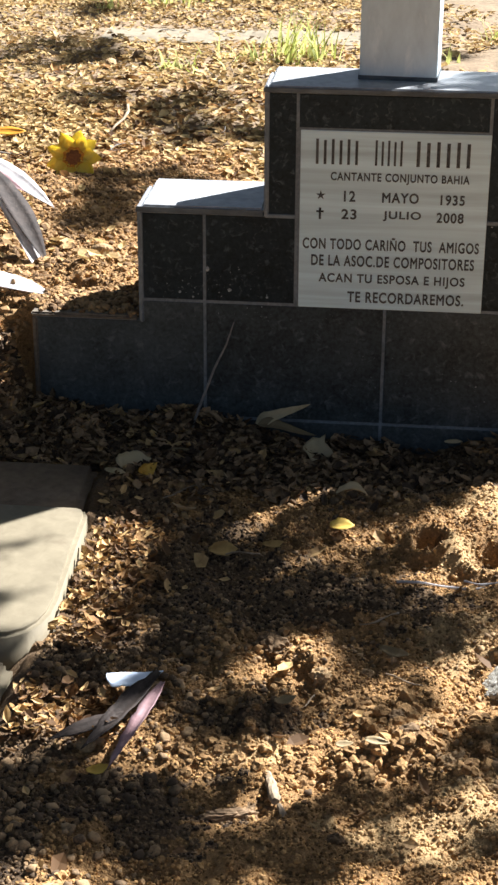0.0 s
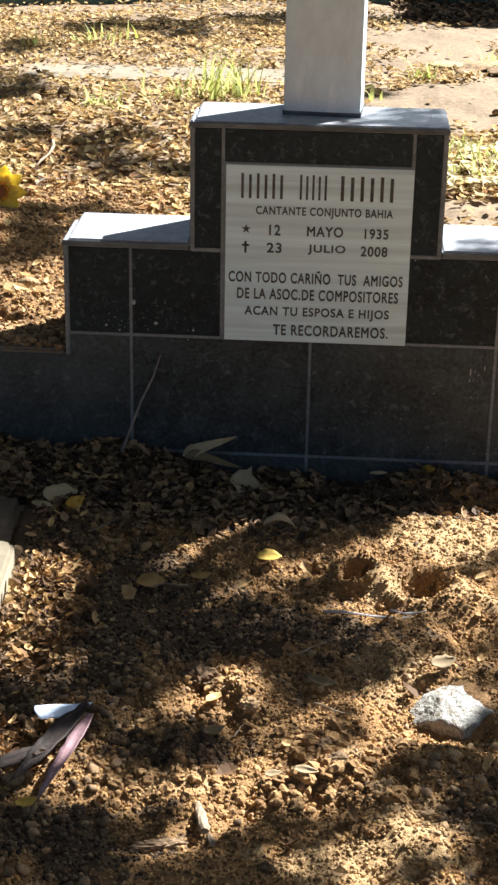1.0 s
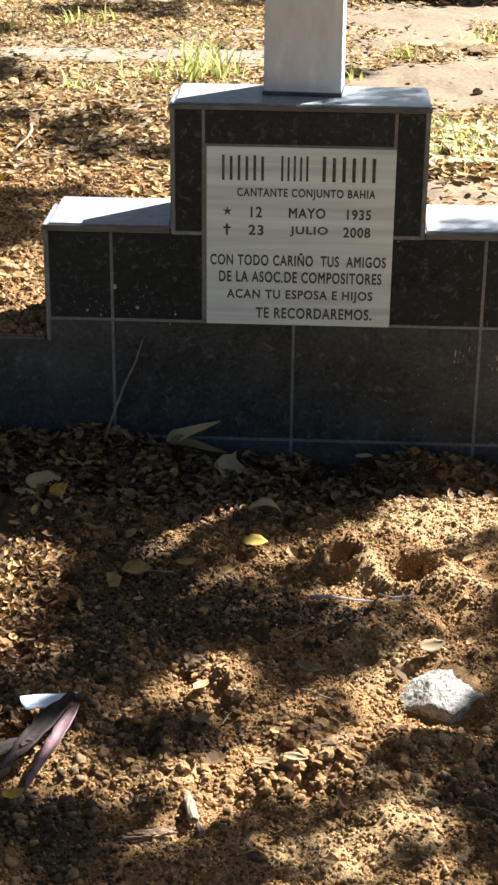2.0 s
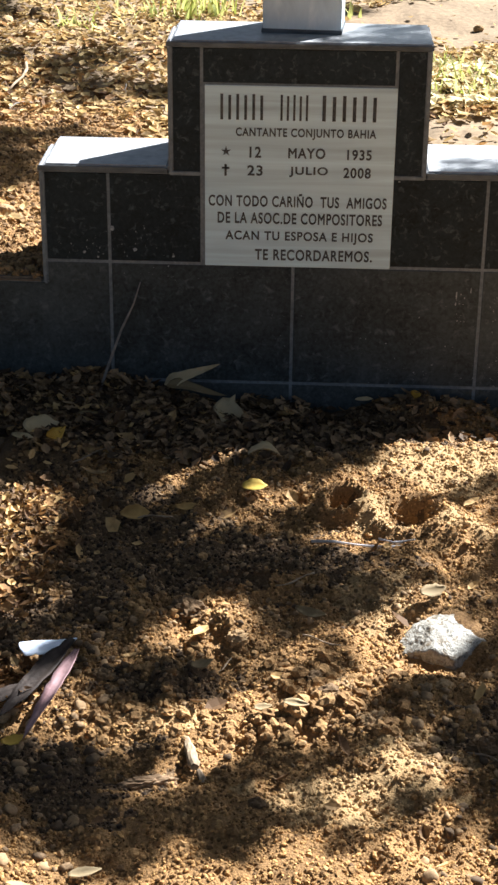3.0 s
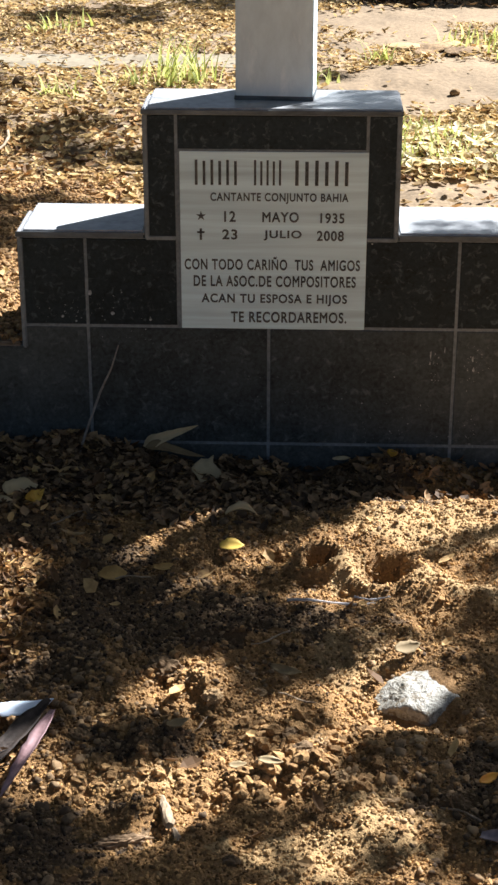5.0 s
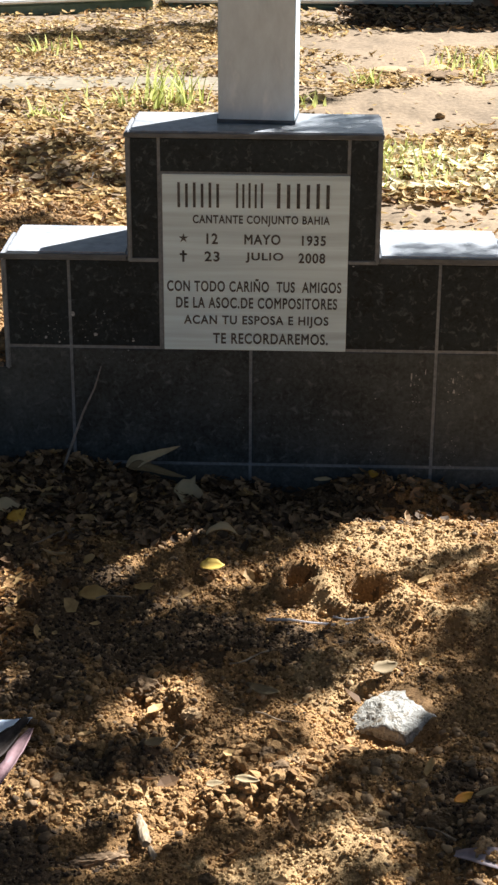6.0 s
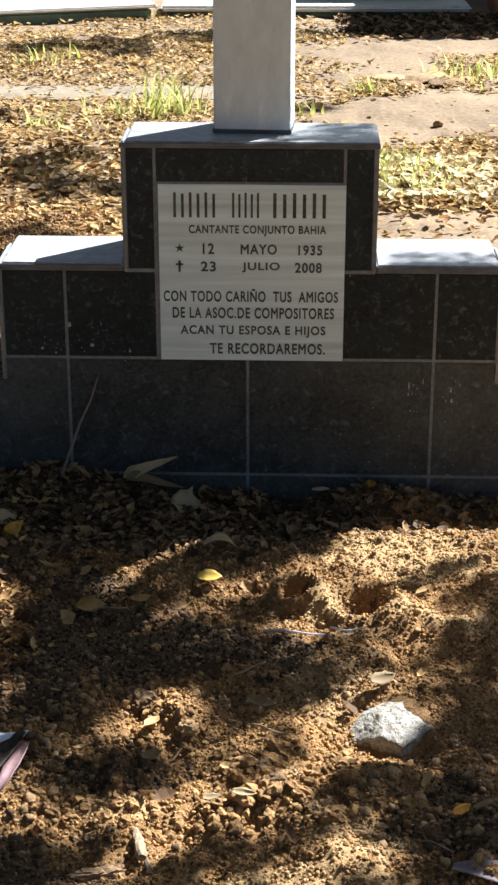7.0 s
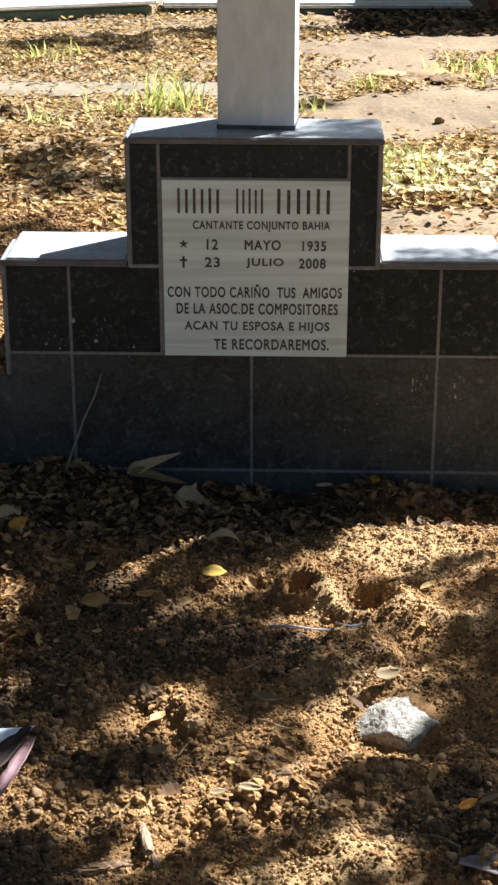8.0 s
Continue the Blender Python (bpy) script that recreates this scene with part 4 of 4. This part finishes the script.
def tree(root, clumps, trunk, limbs, label, seed, sprays=(), leaf=1.0):
    """A trunk, limbs to the largest clumps, a crown of single leaves round the clumps' centres and leafy twigs."""
    root = Vector(root)
    t = thing("tree", root, label, "tree")
    rnd = np.random.RandomState(seed)
    v, f = blade()
    pos, size = [], []
    for c, r, dense in clumps:
        n = int(4 + dense * (40 * r + 900 * r * r))
        q = rnd.normal(size=(n, 3))
        q /= np.linalg.norm(q, axis=1)[:, None]
        q *= (rnd.rand(n) ** 0.45)[:, None] * r * 1.12
        q[:, 2] *= 0.7
        pos.append(np.array(c) + q)
        size.append((0.018 + 0.016 * rnd.rand(n)) * leaf)
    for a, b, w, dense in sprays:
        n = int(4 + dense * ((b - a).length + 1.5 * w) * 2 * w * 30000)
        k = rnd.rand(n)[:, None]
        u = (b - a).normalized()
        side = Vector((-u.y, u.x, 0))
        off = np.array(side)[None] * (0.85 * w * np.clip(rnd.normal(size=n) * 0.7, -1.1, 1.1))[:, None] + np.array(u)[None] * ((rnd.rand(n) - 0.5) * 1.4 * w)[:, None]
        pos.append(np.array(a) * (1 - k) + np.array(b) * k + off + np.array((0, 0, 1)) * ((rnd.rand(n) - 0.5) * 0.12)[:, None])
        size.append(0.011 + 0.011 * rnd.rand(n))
    pos, size = np.concatenate(pos) - np.array(root), np.concatenate(size)
    crown = scatter("crown", v, f, pos, size, 0.9 + 0.5 * rnd.rand(len(size)), 0.9, FOLIAGE, rnd, "", "", 0.2)
    del crown["kind"]
    crown.parent = t
    part("trunk", tube(trunk, [0.24, 0.18, 0.15, 0.13, 0.09], 14, 0.15), BARK, t, smooth=True)
    fork = Vector(trunk[-1])
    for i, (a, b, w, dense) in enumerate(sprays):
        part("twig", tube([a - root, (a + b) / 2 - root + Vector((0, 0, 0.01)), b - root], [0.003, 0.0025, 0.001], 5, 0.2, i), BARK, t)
    for i, (c, r, _) in enumerate(sorted(clumps, key=lambda c: -c[1])[:limbs]):
        e = c - root
        m = fork.lerp(e, 0.5) + Vector((0, 0, 0.25))
        part("limb", tube([fork, fork.lerp(m, 0.5) + Vector((0.03, -0.02, 0.08)), m, m.lerp(e, 0.6), e], [0.035, 0.022, 0.014, 0.009, 0.004], 6, 0.2, i), BARK, t, smooth=True)


def trees():
    rnd = np.random.RandomState(3)
    clumps, over = [], []
    for x, y, r in REAR:
        for _ in range(int(4 + 260 * r * r)):
            a, q = rnd.rand() * math.tau, r * rnd.rand() ** 0.5
            clumps.append((Vector((x + q * math.cos(a), y + q * math.sin(a), 0.19)) + SUN * (4.1 + 1.7 * rnd.rand()), min(0.03, 0.45 * r + 0.008) + min(0.03, 0.3 * r) * rnd.rand() * (1 + r), 6.0))
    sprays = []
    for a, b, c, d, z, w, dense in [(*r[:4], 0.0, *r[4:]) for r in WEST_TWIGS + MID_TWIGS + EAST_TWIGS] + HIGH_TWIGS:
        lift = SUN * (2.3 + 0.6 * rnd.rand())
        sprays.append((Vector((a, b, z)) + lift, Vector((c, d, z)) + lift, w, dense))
    for _ in range(46):
        x, y = -3.0 + 6.5 * rnd.rand(), -4.5 + 11 * rnd.rand()
        if -1.4 < x < 1.0 and -1.6 < y < 4.3:
            continue
        if x < 1.0 and y > 2.5:
            continue
        (clumps if x > 1.2 and y > -1.5 else over).append((Vector((x, y, 0)) + SUN * (4.4 + 1.7 * rnd.rand()), 0.15 + 0.3 * rnd.rand(), 4.0))
    trunk = [(0, 0, -0.3), (0.02, 0.03, 0.3), (-0.05, 0.02, 1.2), (-0.12, -0.1, 2.2), (-0.3, -0.25, 3.1)]
    tree((4.5, 4.1, 0.2), clumps, trunk, 7, "broad unseen tree, its gappy crown laid out to cast the dapples", 3, sprays)
    # overhead foliage out of view, added to dim sky light on the shaded soil
    for _ in range(230):
        x, y = -4.5 + 6.1 * rnd.rand(), -2.9 + 7.4 * rnd.rand()
        over.append((Vector((x, y, 4.0 + 1.5 * rnd.rand())), 0.32 + 0.28 * rnd.rand(), 1.6))
    tree((-3.4, -4.2, 0), over, trunk, 26, "unseen tree added to block sky light over the grave", 4, leaf=2.2)


trees()


# ---- things on the soil before the grave ----
def front_things():
    r = bmesh.new()
    bmesh.ops.create_icosphere(r, subdivisions=5, radius=1)
    faces = ((Vector((0.1, -0.16, 0.98)), 0.4), (Vector((-0.5, -0.08, 0.86)), 0.44), (Vector((-0.15, 0.35, 0.92)), 0.47), (Vector((0.55, 0.1, 0.8)), 0.58), (Vector((0.2, -0.5, 0.84)), 0.52), (Vector((-0.55, 0.8, 0.2)), 0.62), (Vector((0.6, 0.8, 0.2)), 0.7),
             (Vector((1, 0.15, 0.1)), 0.84), (Vector((0, 0, -1)), 0.4), (Vector((-0.5, -0.86, 0.1)), 0.62), (Vector((0.55, -0.8, 0.1)), 0.72))
    for v in r.verts:
        d = v.co.normalized()
        k = min([1.0] + [b / d.dot(n.normalized()) for n, b in faces if d.dot(n) > 0.05])
        c = Vector((d.x * 0.066, d.y * 0.06, d.z * 0.05)) * k
        c += d * (0.0018 * noise.noise(c * 50) + 0.0015 * noise.noise(c * 130 + Vector((3, 0, 0))) + 0.0014 * noise.noise(c * 330))
        v.co = c
    solo("white_rock", r, QUARTZ, pose(0.199, -0.772, float(lie(0.2, -0.772)) - 0.018, 3, -4, 10), "chunky white quartz rock lying on soil", "rock", smooth=True)
    # a broken piece of branch and curled bark
    b = thing("branch_piece", on_ground(-0.093, -1.015, 0.005, 104), "short broken piece of dry branch", "branch")
    rnd = random.Random(12)
    pts = [(-0.034 + 0.0076 * i, 0.0012 * rnd.uniform(-1, 1), 0.003 - 0.0006 * i) for i in range(10)]
    part("wood", tube(pts, [(0.0074 - 0.0003 * i) * rnd.uniform(0.82, 1.1) * (0.6 if i in (0, 9) else 1) for i in range(10)], 11, 0.3, 2), DRYWOOD, b)
    part("splinter", tube([(-0.062, -0.004, -0.004), (-0.05, -0.006, -0.003), (-0.036, -0.004, 0)], [0.002, 0.004, 0.003], 6, 0.5, 4), TWIG, b)
    solo("bark_piece", rock_mesh((0.03, 0.011, 0.007), 7, 3, 0.4, 4), BARKBIT, on_ground(-0.135, -1.065, 0.004, 12), "broken chunk of dry brown bark on soil", "bark", smooth=False)
    # thin sticks
    for x, y, l, rz, rad, k in ((0.115, -0.546, 0.155, 1, 0.0026, 1), (0.154, -0.556, 0.05, 4, 0.002, 2), (0.018, -0.671, 0.06, 34, 0.0018, 3), (-0.293, -0.308, 0.075, 42, 0.002, 4),
                                (0.238, -1.03, 0.05, -30, 0.0015, 5), (-0.183, -0.481, 0.05, 12, 0.0016, 6), (0.053, -0.81, 0.05, -20, 0.0014, 7), (-0.457, -0.082, 0.07, 50, 0.002, 8),
                                (-0.061, -0.835, 0.04, 60, 0.0013, 10)):
        pts = [(l * (i / 5 - 0.5), 0.025 * l * math.sin(i * 1.3 + k), 0.002 * math.sin(i + k)) for i in range(6)]
        solo("stick", tube(pts, [rad * (0.7 + 0.3 * math.sin(i * 2 + k)) for i in range(6)], 6, 0.3, k), SILVER if k < 3 else TWIG, on_ground(x, y, 0.012 if k < 3 else 0.006, rz), "thin pale dry stick lying on soil", "stick", "sticks on the soil")
    solo("withered_leaf", leaf_mesh(0.13, 0.03, -0.5, 0.5, 0.3, 0.15, 77, 14), LILAC, on_ground(0.255, -1.075, 0.012, -24, 10), "long lilac-grey withered leaf on gravel", "leaf")
    solo("fallen_leaf", leaf_mesh(0.036, 0.007, 0.3, 0.4, 0.2, 0.2, 78), DRYLEAF, on_ground(0.283, -0.985, 0.006, 35, 12), "pale sliver of leaf on gravel", "leaf", "fallen leaves by the grave")
    # a dry stem leaning on the tiles
    solo("leaning_stem", tube([(-0.32, -0.045, -0.02), (-0.303, -0.03, 0.03), (-0.281, -0.018, 0.09), (-0.262, -0.008, 0.13), (-0.25, -0.005, 0.168)], [0.0024, 0.0022, 0.002, 0.0016, 0.001], 7, 0.2), STEM,
         Matrix(), "dry plant stem leaning against the black tiles", "stem")
    # single leaves: x, y, length, width, turn, material, label
    rows = ((-0.046, -0.391, 0.036, 0.026, 10, YELLOW, "bright yellow fallen leaf on soil"), (0.193, -0.703, 0.038, 0.019, 28, DRYLEAF, "pale tan oval leaf on soil"),
            (0.041, -0.75, 0.042, 0.014, -20, DRYLEAF, "tan curled leaf on soil"), (-0.212, -0.475, 0.042, 0.026, 12, OCHRE, "brown curled dead leaf on soil"),
            (-0.14, -0.449, 0.036, 0.014, 15, OCHRE, "narrow yellowish leaf on soil"), (-0.353, -0.292, 0.045, 0.02, 60, YELLOW, "yellow-green leaf on shaded soil"),
            (0.201, -0.044, 0.03, 0.017, 85, YELLOW, "ochre leaf standing near the tiles"), (0.272, -0.972, 0.03, 0.012, 40, ORANGE, "small orange leaf on gravel"),
            (-0.383, -0.234, 0.055, 0.042, 20, DRYLEAF, "pale crumpled dead leaf in shade"), (-0.4, -0.294, 0.036, 0.012, -15, DRYLEAF, "pale narrow leaf in shade"),
            (-0.318, -0.148, 0.038, 0.01, 5, DRYLEAF, "pale sliver of leaf in shade"), (-0.292, -1.02, 0.028, 0.012, 30, YELLOW, "small orange leaf on gravel"),
            (0.12, -0.015, 0.03, 0.012, 10, DRYLEAF, "pale leaf near the tiles"), (-0.242, -0.233, 0.03, 0.012, -40, DRYLEAF, "pale leaf in shade"),
            (-0.09, -0.877, 0.03, 0.012, 30, DRYLEAF, "tan leaf on gravel"), (0.025, -0.955, 0.03, 0.011, -8, DRYLEAF, "pale flat leaf on gravel"),
            (-0.014, -0.944, 0.022, 0.01, 15, DRYLEAF, "pale flat leaf on gravel"), (-0.286, -0.363, 0.04, 0.018, 160, DRYLEAF, "orange-brown leaf at the shade's edge"),
            (-0.182, -1.23, 0.035, 0.012, 20, DRYLEAF, "pale leaf on gravel"), (0.188, -0.468, 0.018, 0.011, 60, OCHRE, "small ochre leaf in a hollow of the soil"))
    for k, (x, y, l, w, rz, mat, label) in enumerate(rows):
        solo("fallen_leaf", leaf_mesh(l, w, 0.3 + 0.5 * (k % 3), 0.4, 0.4 * (k % 2), 0.25, k), mat, on_ground(x, y, 0.006, rz, 14 + 6 * (k % 3)) @ pose(-l / 2, 0, 0), label, "leaf", "fallen leaves by the grave")
    # large dead leaves at the foot of the tiles
    solo("dead_leaf", folded_leaf(0.1, 0.015, 0.7, 0.1, 31), DRYLEAF, pose(-0.212, -0.022, -0.004, 52, -20, 5), "large folded tan dead leaf against the tiles", "leaf")
    solo("dead_leaf", folded_leaf(0.1, 0.015, 0.6, -0.1, 32), DRYLEAF, pose(-0.208, -0.03, -0.004, 24, 0, -6), "large tan dead leaf on soil by the tiles", "leaf")
    solo("dead_leaf", leaf_mesh(0.058, 0.044, 0.9, 0.7, 0.8, 0.7, 33), DRYLEAF, pose(-0.127, -0.07, -0.029, 12, 10, -15), "crumpled pale dead leaf on soil by the tiles", "leaf")
    solo("dead_leaf", leaf_mesh(0.048, 0.016, -1.6, 1.1, 0.2, 0.5, 34), DRYLEAF, pose(-0.06, -0.306, 0.014, 10, 0, 5), "arched pale dead leaf on soil", "leaf")
    # the long withered leaf with a torn pale scrap
    solo("withered_leaf", leaf_mesh(0.165, 0.022, 0.1, 0.4, 0.3, 0.3, 41, 14), MAUVE, pose(-0.235, -0.88, 0.02, 12, 6, -104), "long withered mauve leaf on gravel", "leaf")
    solo("withered_leaf", leaf_mesh(0.16, 0.021, 0.1, 0.7, -0.4, 0.3, 42, 14), DARKCLOTH, pose(-0.244, -0.86, 0.022, -8, 7, -116), "long dark grey withered leaf on gravel", "leaf")
    solo("withered_leaf", leaf_mesh(0.1, 0.018, 0.1, 0.5, -0.2, 0.2, 43, 14), DARKCLOTH, pose(-0.272, -0.935, 0.01, -10, 3, -146), "dark grey withered leaf on gravel", "leaf")
    solo("torn_scrap", torn_sheet(0.07, 0.029, 44), PAPER, pose(-0.309, -0.866, 0.018, 2, 4, 9), "torn bluish-white scrap lying on dead leaves", "scrap")
    # loose stones
    stones = ((-0.117, -0.737, 0.026, 12), (0.114, -0.966, 0.02, 40), (0.234, -1.01, 0.018, 10), (0.199, -0.013, 0.01, 0), (0.304, -0.945, 0.014, 70), (-0.051, -0.801, 0.014, 20), (0.006, -0.775, 0.011, 60),
              (-0.316, -0.97, 0.013, 5), (-0.285, -0.937, 0.012, 33), (0.063, -0.93, 0.013, 25), (0.082, -0.892, 0.015, 80), (0.044, -0.878, 0.012, 15), (0.287, -1.07, 0.016, 50), (-0.014, -1.11, 0.011, 5),
              (-0.194, -0.738, 0.012, 31), (0.197, -0.895, 0.012, 44), (0.16, -1.01, 0.01, 12), (-0.254, -0.853, 0.013, 64), (-0.206, -0.882, 0.014, 18), (0.245, -0.359, 0.008, 0), (0.089, -1.29, 0.03, 30),
              (-0.451, -0.013, 0.014, 10), (-0.367, -0.047, 0.012, 40), (-0.274, -0.058, 0.013, 20), (-0.22, -0.104, 0.012, 0), (0.019, -0.042, 0.013, 30), (0.262, -0.03, 0.011, 3), (-0.031, -0.026, 0.012, 70), (0.162, -0.462, 0.009, 20), (0.19, -0.452, 0.0105, 50), (0.178, -0.476, 0.007, 0))
    for k, (x, y, s, rz) in enumerate(stones):
        solo("loose_stone", rock_mesh((s, s * 0.8, s * 0.62), 8, 50 + k, 0.34, 4 if s > 0.013 else 3), STONE, on_ground(x, y, s * 0.1, rz, 5), "rough tan stone half sunk in soil", "stone", "loose stones", smooth=False)


front_things()


# ---- things behind the grave ----
def grass_tuft(x, y, n, height, spread_r, seed, label):
    rnd = random.Random(seed)
    bm = bmesh.new()
    for _ in range(n):
        a, h = rnd.uniform(0, math.tau), height * rnd.uniform(0.4, 1.0)
        bx, by = rnd.gauss(0, spread_r * 0.35), rnd.gauss(0, spread_r * 0.35)
        lean, w = rnd.uniform(0.15, 0.9) * h, rnd.uniform(0.003, 0.0065)
        prev = None
        for i in range(6):
            t = i / 5
            p = Vector((bx + math.cos(a) * lean * t * t, by + math.sin(a) * lean * t * t, h * (t - 0.25 * t * t * (lean / h))))
            s = Vector((-math.sin(a), math.cos(a), 0)) * w * (1 - t * 0.92)
            row = (bm.verts.new(p - s), bm.verts.new(p + s))
            if prev:
                bm.faces.new((prev[0], prev[1], row[1], row[0]))
            prev = row
    solo("grass_tuft", bm, GRASS, pose(x, y, float(ground_z(x, y)) - 0.004), label, "grass", "grass tufts")["kind"] = "stuff"


def sunflower():
    f = thing("artificial_sunflower", pose(-0.678, 0.8, 0.22, 58, 0, 0), "artificial yellow sunflower with brown heart lying on soil", "flower")
    for ring, n, l, tilt in ((0, 9, 0.049, 0.2), (0, 7, 0.039, 0.45), (1, 8, 0.014, 0.6)):
        for i in range(n):
            ob = part("petal", leaf_mesh(l, 0.032 if ring == 0 else 0.018, 0.3, 0.35, 0, 0.14, 60 + i, 8), ORANGE if ring else PETAL, f, smooth=True)
            ob.matrix_basis = pose(0, 0, 0.002 + ring * 0.004 + (0.002 if n == 7 else 0), 0, 0, 360 / n * i + ring * 20 + (11 if n == 7 else 0)) @ pose(0.012, 0, 0, 0, -math.degrees(tilt) * 0.5, 0)
    bm = bmesh.new()
    bmesh.ops.create_uvsphere(bm, u_segments=20, v_segments=10, radius=0.0235)
    for v in bm.verts:
        v.co.z = v.co.z * 0.4 + 0.006
        v.co += Vector((1, 1, 1)) * 0.0012 * noise.noise(v.co * 400)
    part("heart", bm, HEART, f, "brown flower heart", smooth=True)
    part("stem", tube([(0, 0, -0.002), (0.004, -0.01, -0.02), (0.005, -0.03, -0.032), (0.004, -0.06, -0.03)], [0.003, 0.003, 0.003, 0.003], 7), GRASS, f, smooth=True)
    ob = part("leaf", leaf_mesh(0.04, 0.02, 0.3, 0.3, 0, 0.1, 80), GRASS, f, smooth=True)
    ob.matrix_basis = pose(-0.02, -0.03, -0.01, 0, 0, 200)


def rear_things():
    sunflower()
    g = "long withered leaves beside the grave"
    for x, y, z, rx, ry, rz, l, w, mat, k in ((-0.818, 0.496, 0.313, 12, 24, -22, 0.21, 0.04, SILVER, 1), (-0.737, 0.333, 0.296, -18, 40, -44, 0.27, 0.042, SILVER, 2),
                                             (-0.752, 0.35, 0.332, -10, 40, -40, 0.24, 0.05, DARKCLOTH, 3), (-0.765, 0.09, 0.198, 4, 6, -5, 0.2, 0.045, SILVER, 4),
                                             (-0.843, 0.423, 0.316, 10, 16, -15, 0.17, 0.04, MAUVE, 5)):
        solo("withered_leaf", leaf_mesh(l, w, -0.25, 0.35, 0.3, 0.06, 90 + k, 14), mat, pose(x, y, z, rx, ry, rz), "long silvery withered leaf beside the grave" if mat is SILVER else "long dark withered leaf beside the grave", "leaf", g)
    solo("fallen_leaf", leaf_mesh(0.07, 0.022, 0.3, 0.3, 0, 0.1, 99), ORANGE, pose(-0.867, 0.872, 0.253, 40, 0, 8), "orange leaf on soil behind the grave", "leaf")
    grass_tuft(-0.298, 1.98, 60, 0.17, 0.16, 1, "pale green grass tuft in dry leaves")
    grass_tuft(-0.451, 1.96, 26, 0.07, 0.14, 2, "pale green grass tuft in dry leaves")
    grass_tuft(-0.611, 1.82, 24, 0.075, 0.08, 3, "small green grass tuft in dry leaves")
    grass_tuft(0.253, 2.32, 22, 0.1, 0.07, 4, "small green weed on bare soil")
    grass_tuft(0.35, 1.34, 130, 0.045, 0.26, 5, "yellow-green weeds among dry leaves")
    grass_tuft(0.4, 1.25, 80, 0.035, 0.24, 6, "yellow-green weeds among dry leaves")
    grass_tuft(0.3, 1.36, 70, 0.06, 0.18, 12, "bright yellow-green weeds among dry leaves")
    grass_tuft(0.62, 2.6, 90, 0.07, 0.24, 7, "green weeds by flat stones")
    grass_tuft(0.29, 1.22, 24, 0.05, 0.08, 8, "small yellow-green weed in dry leaves")
    grass_tuft(-0.94, 2.66, 14, 0.09, 0.05, 9, "small yellow-green weed in leaf litter")
    grass_tuft(-0.748, 2.83, 40, 0.09, 0.14, 10, "green weeds in leaf litter")
    grass_tuft(0.073, 2, 20, 0.06, 0.1, 11, "dry grass behind the monument")
    solo("stick", tube([(-0.662, 1.12, 0.2), (-0.655, 1.155, 0.208), (-0.643, 1.2, 0.214), (-0.64, 1.24, 0.222), (-0.646, 1.27, 0.23)], [0.0022, 0.003, 0.003, 0.004, 0.003], 7, 0.3), TWIG, Matrix(), "bleached forked stick on dry leaves", "stick")
    rnd = random.Random(23)
    for k in range(20):
        x, y, l = rnd.uniform(-0.98, -0.28), rnd.uniform(0.75, 3.1), rnd.uniform(0.05, 0.15)
        pts = [(l * (i / 5 - 0.5), 0.12 * l * math.sin(i * 0.9 + k), 0.004 * math.sin(i + k)) for i in range(6)]
        solo("stick", tube(pts, [rnd.uniform(0.0014, 0.0026) * (1 - 0.09 * i) for i in range(6)], 6, 0.3, k), STEM if k % 3 else TWIG, on_ground(x, y, 0.01, rnd.uniform(0, 180)), "thin dry twig lying in leaf litter", "stick", "twigs in the litter")
    flat = ((0.34, 2.53, 0.06), (0.424, 2.52, 0.075), (0.51, 2.48, 0.07), (0.471, 2.58, 0.06), (0.575, 2.53, 0.065), (0.393, 2.45, 0.05))
    for k, (x, y, s) in enumerate(flat):
        solo("flat_stone", rock_mesh((s, s * 0.7, s * 0.16), 8, 120 + k, 0.06, 3), STONE, on_ground(x, y, 0.006, 20 * k), "flat grey-brown stone on bare soil", "stone", "flat stones", smooth=False)
    for k, (x, y, s) in enumerate(((0.443, 1.86, 0.016), (-0.727, 1.93, 0.022), (-0.786, 1.96, 0.02), (-0.793, 1.85, 0.024), (-0.698, 1.87, 0.018), (-0.525, 0.287, 0.022), (-0.58, 0.515, 0.013), (-0.62, 0.403, 0.012), (-0.489, 0.237, 0.014))):
        solo("loose_stone", rock_mesh((s, s * 0.8, s * 0.7), 7, 140 + k, 0.1, 3), STONE, on_ground(x, y, s * 0.35, 30 * k), "rough stone on leaf-littered ground", "stone", "loose stones", smooth=False)


rear_things()
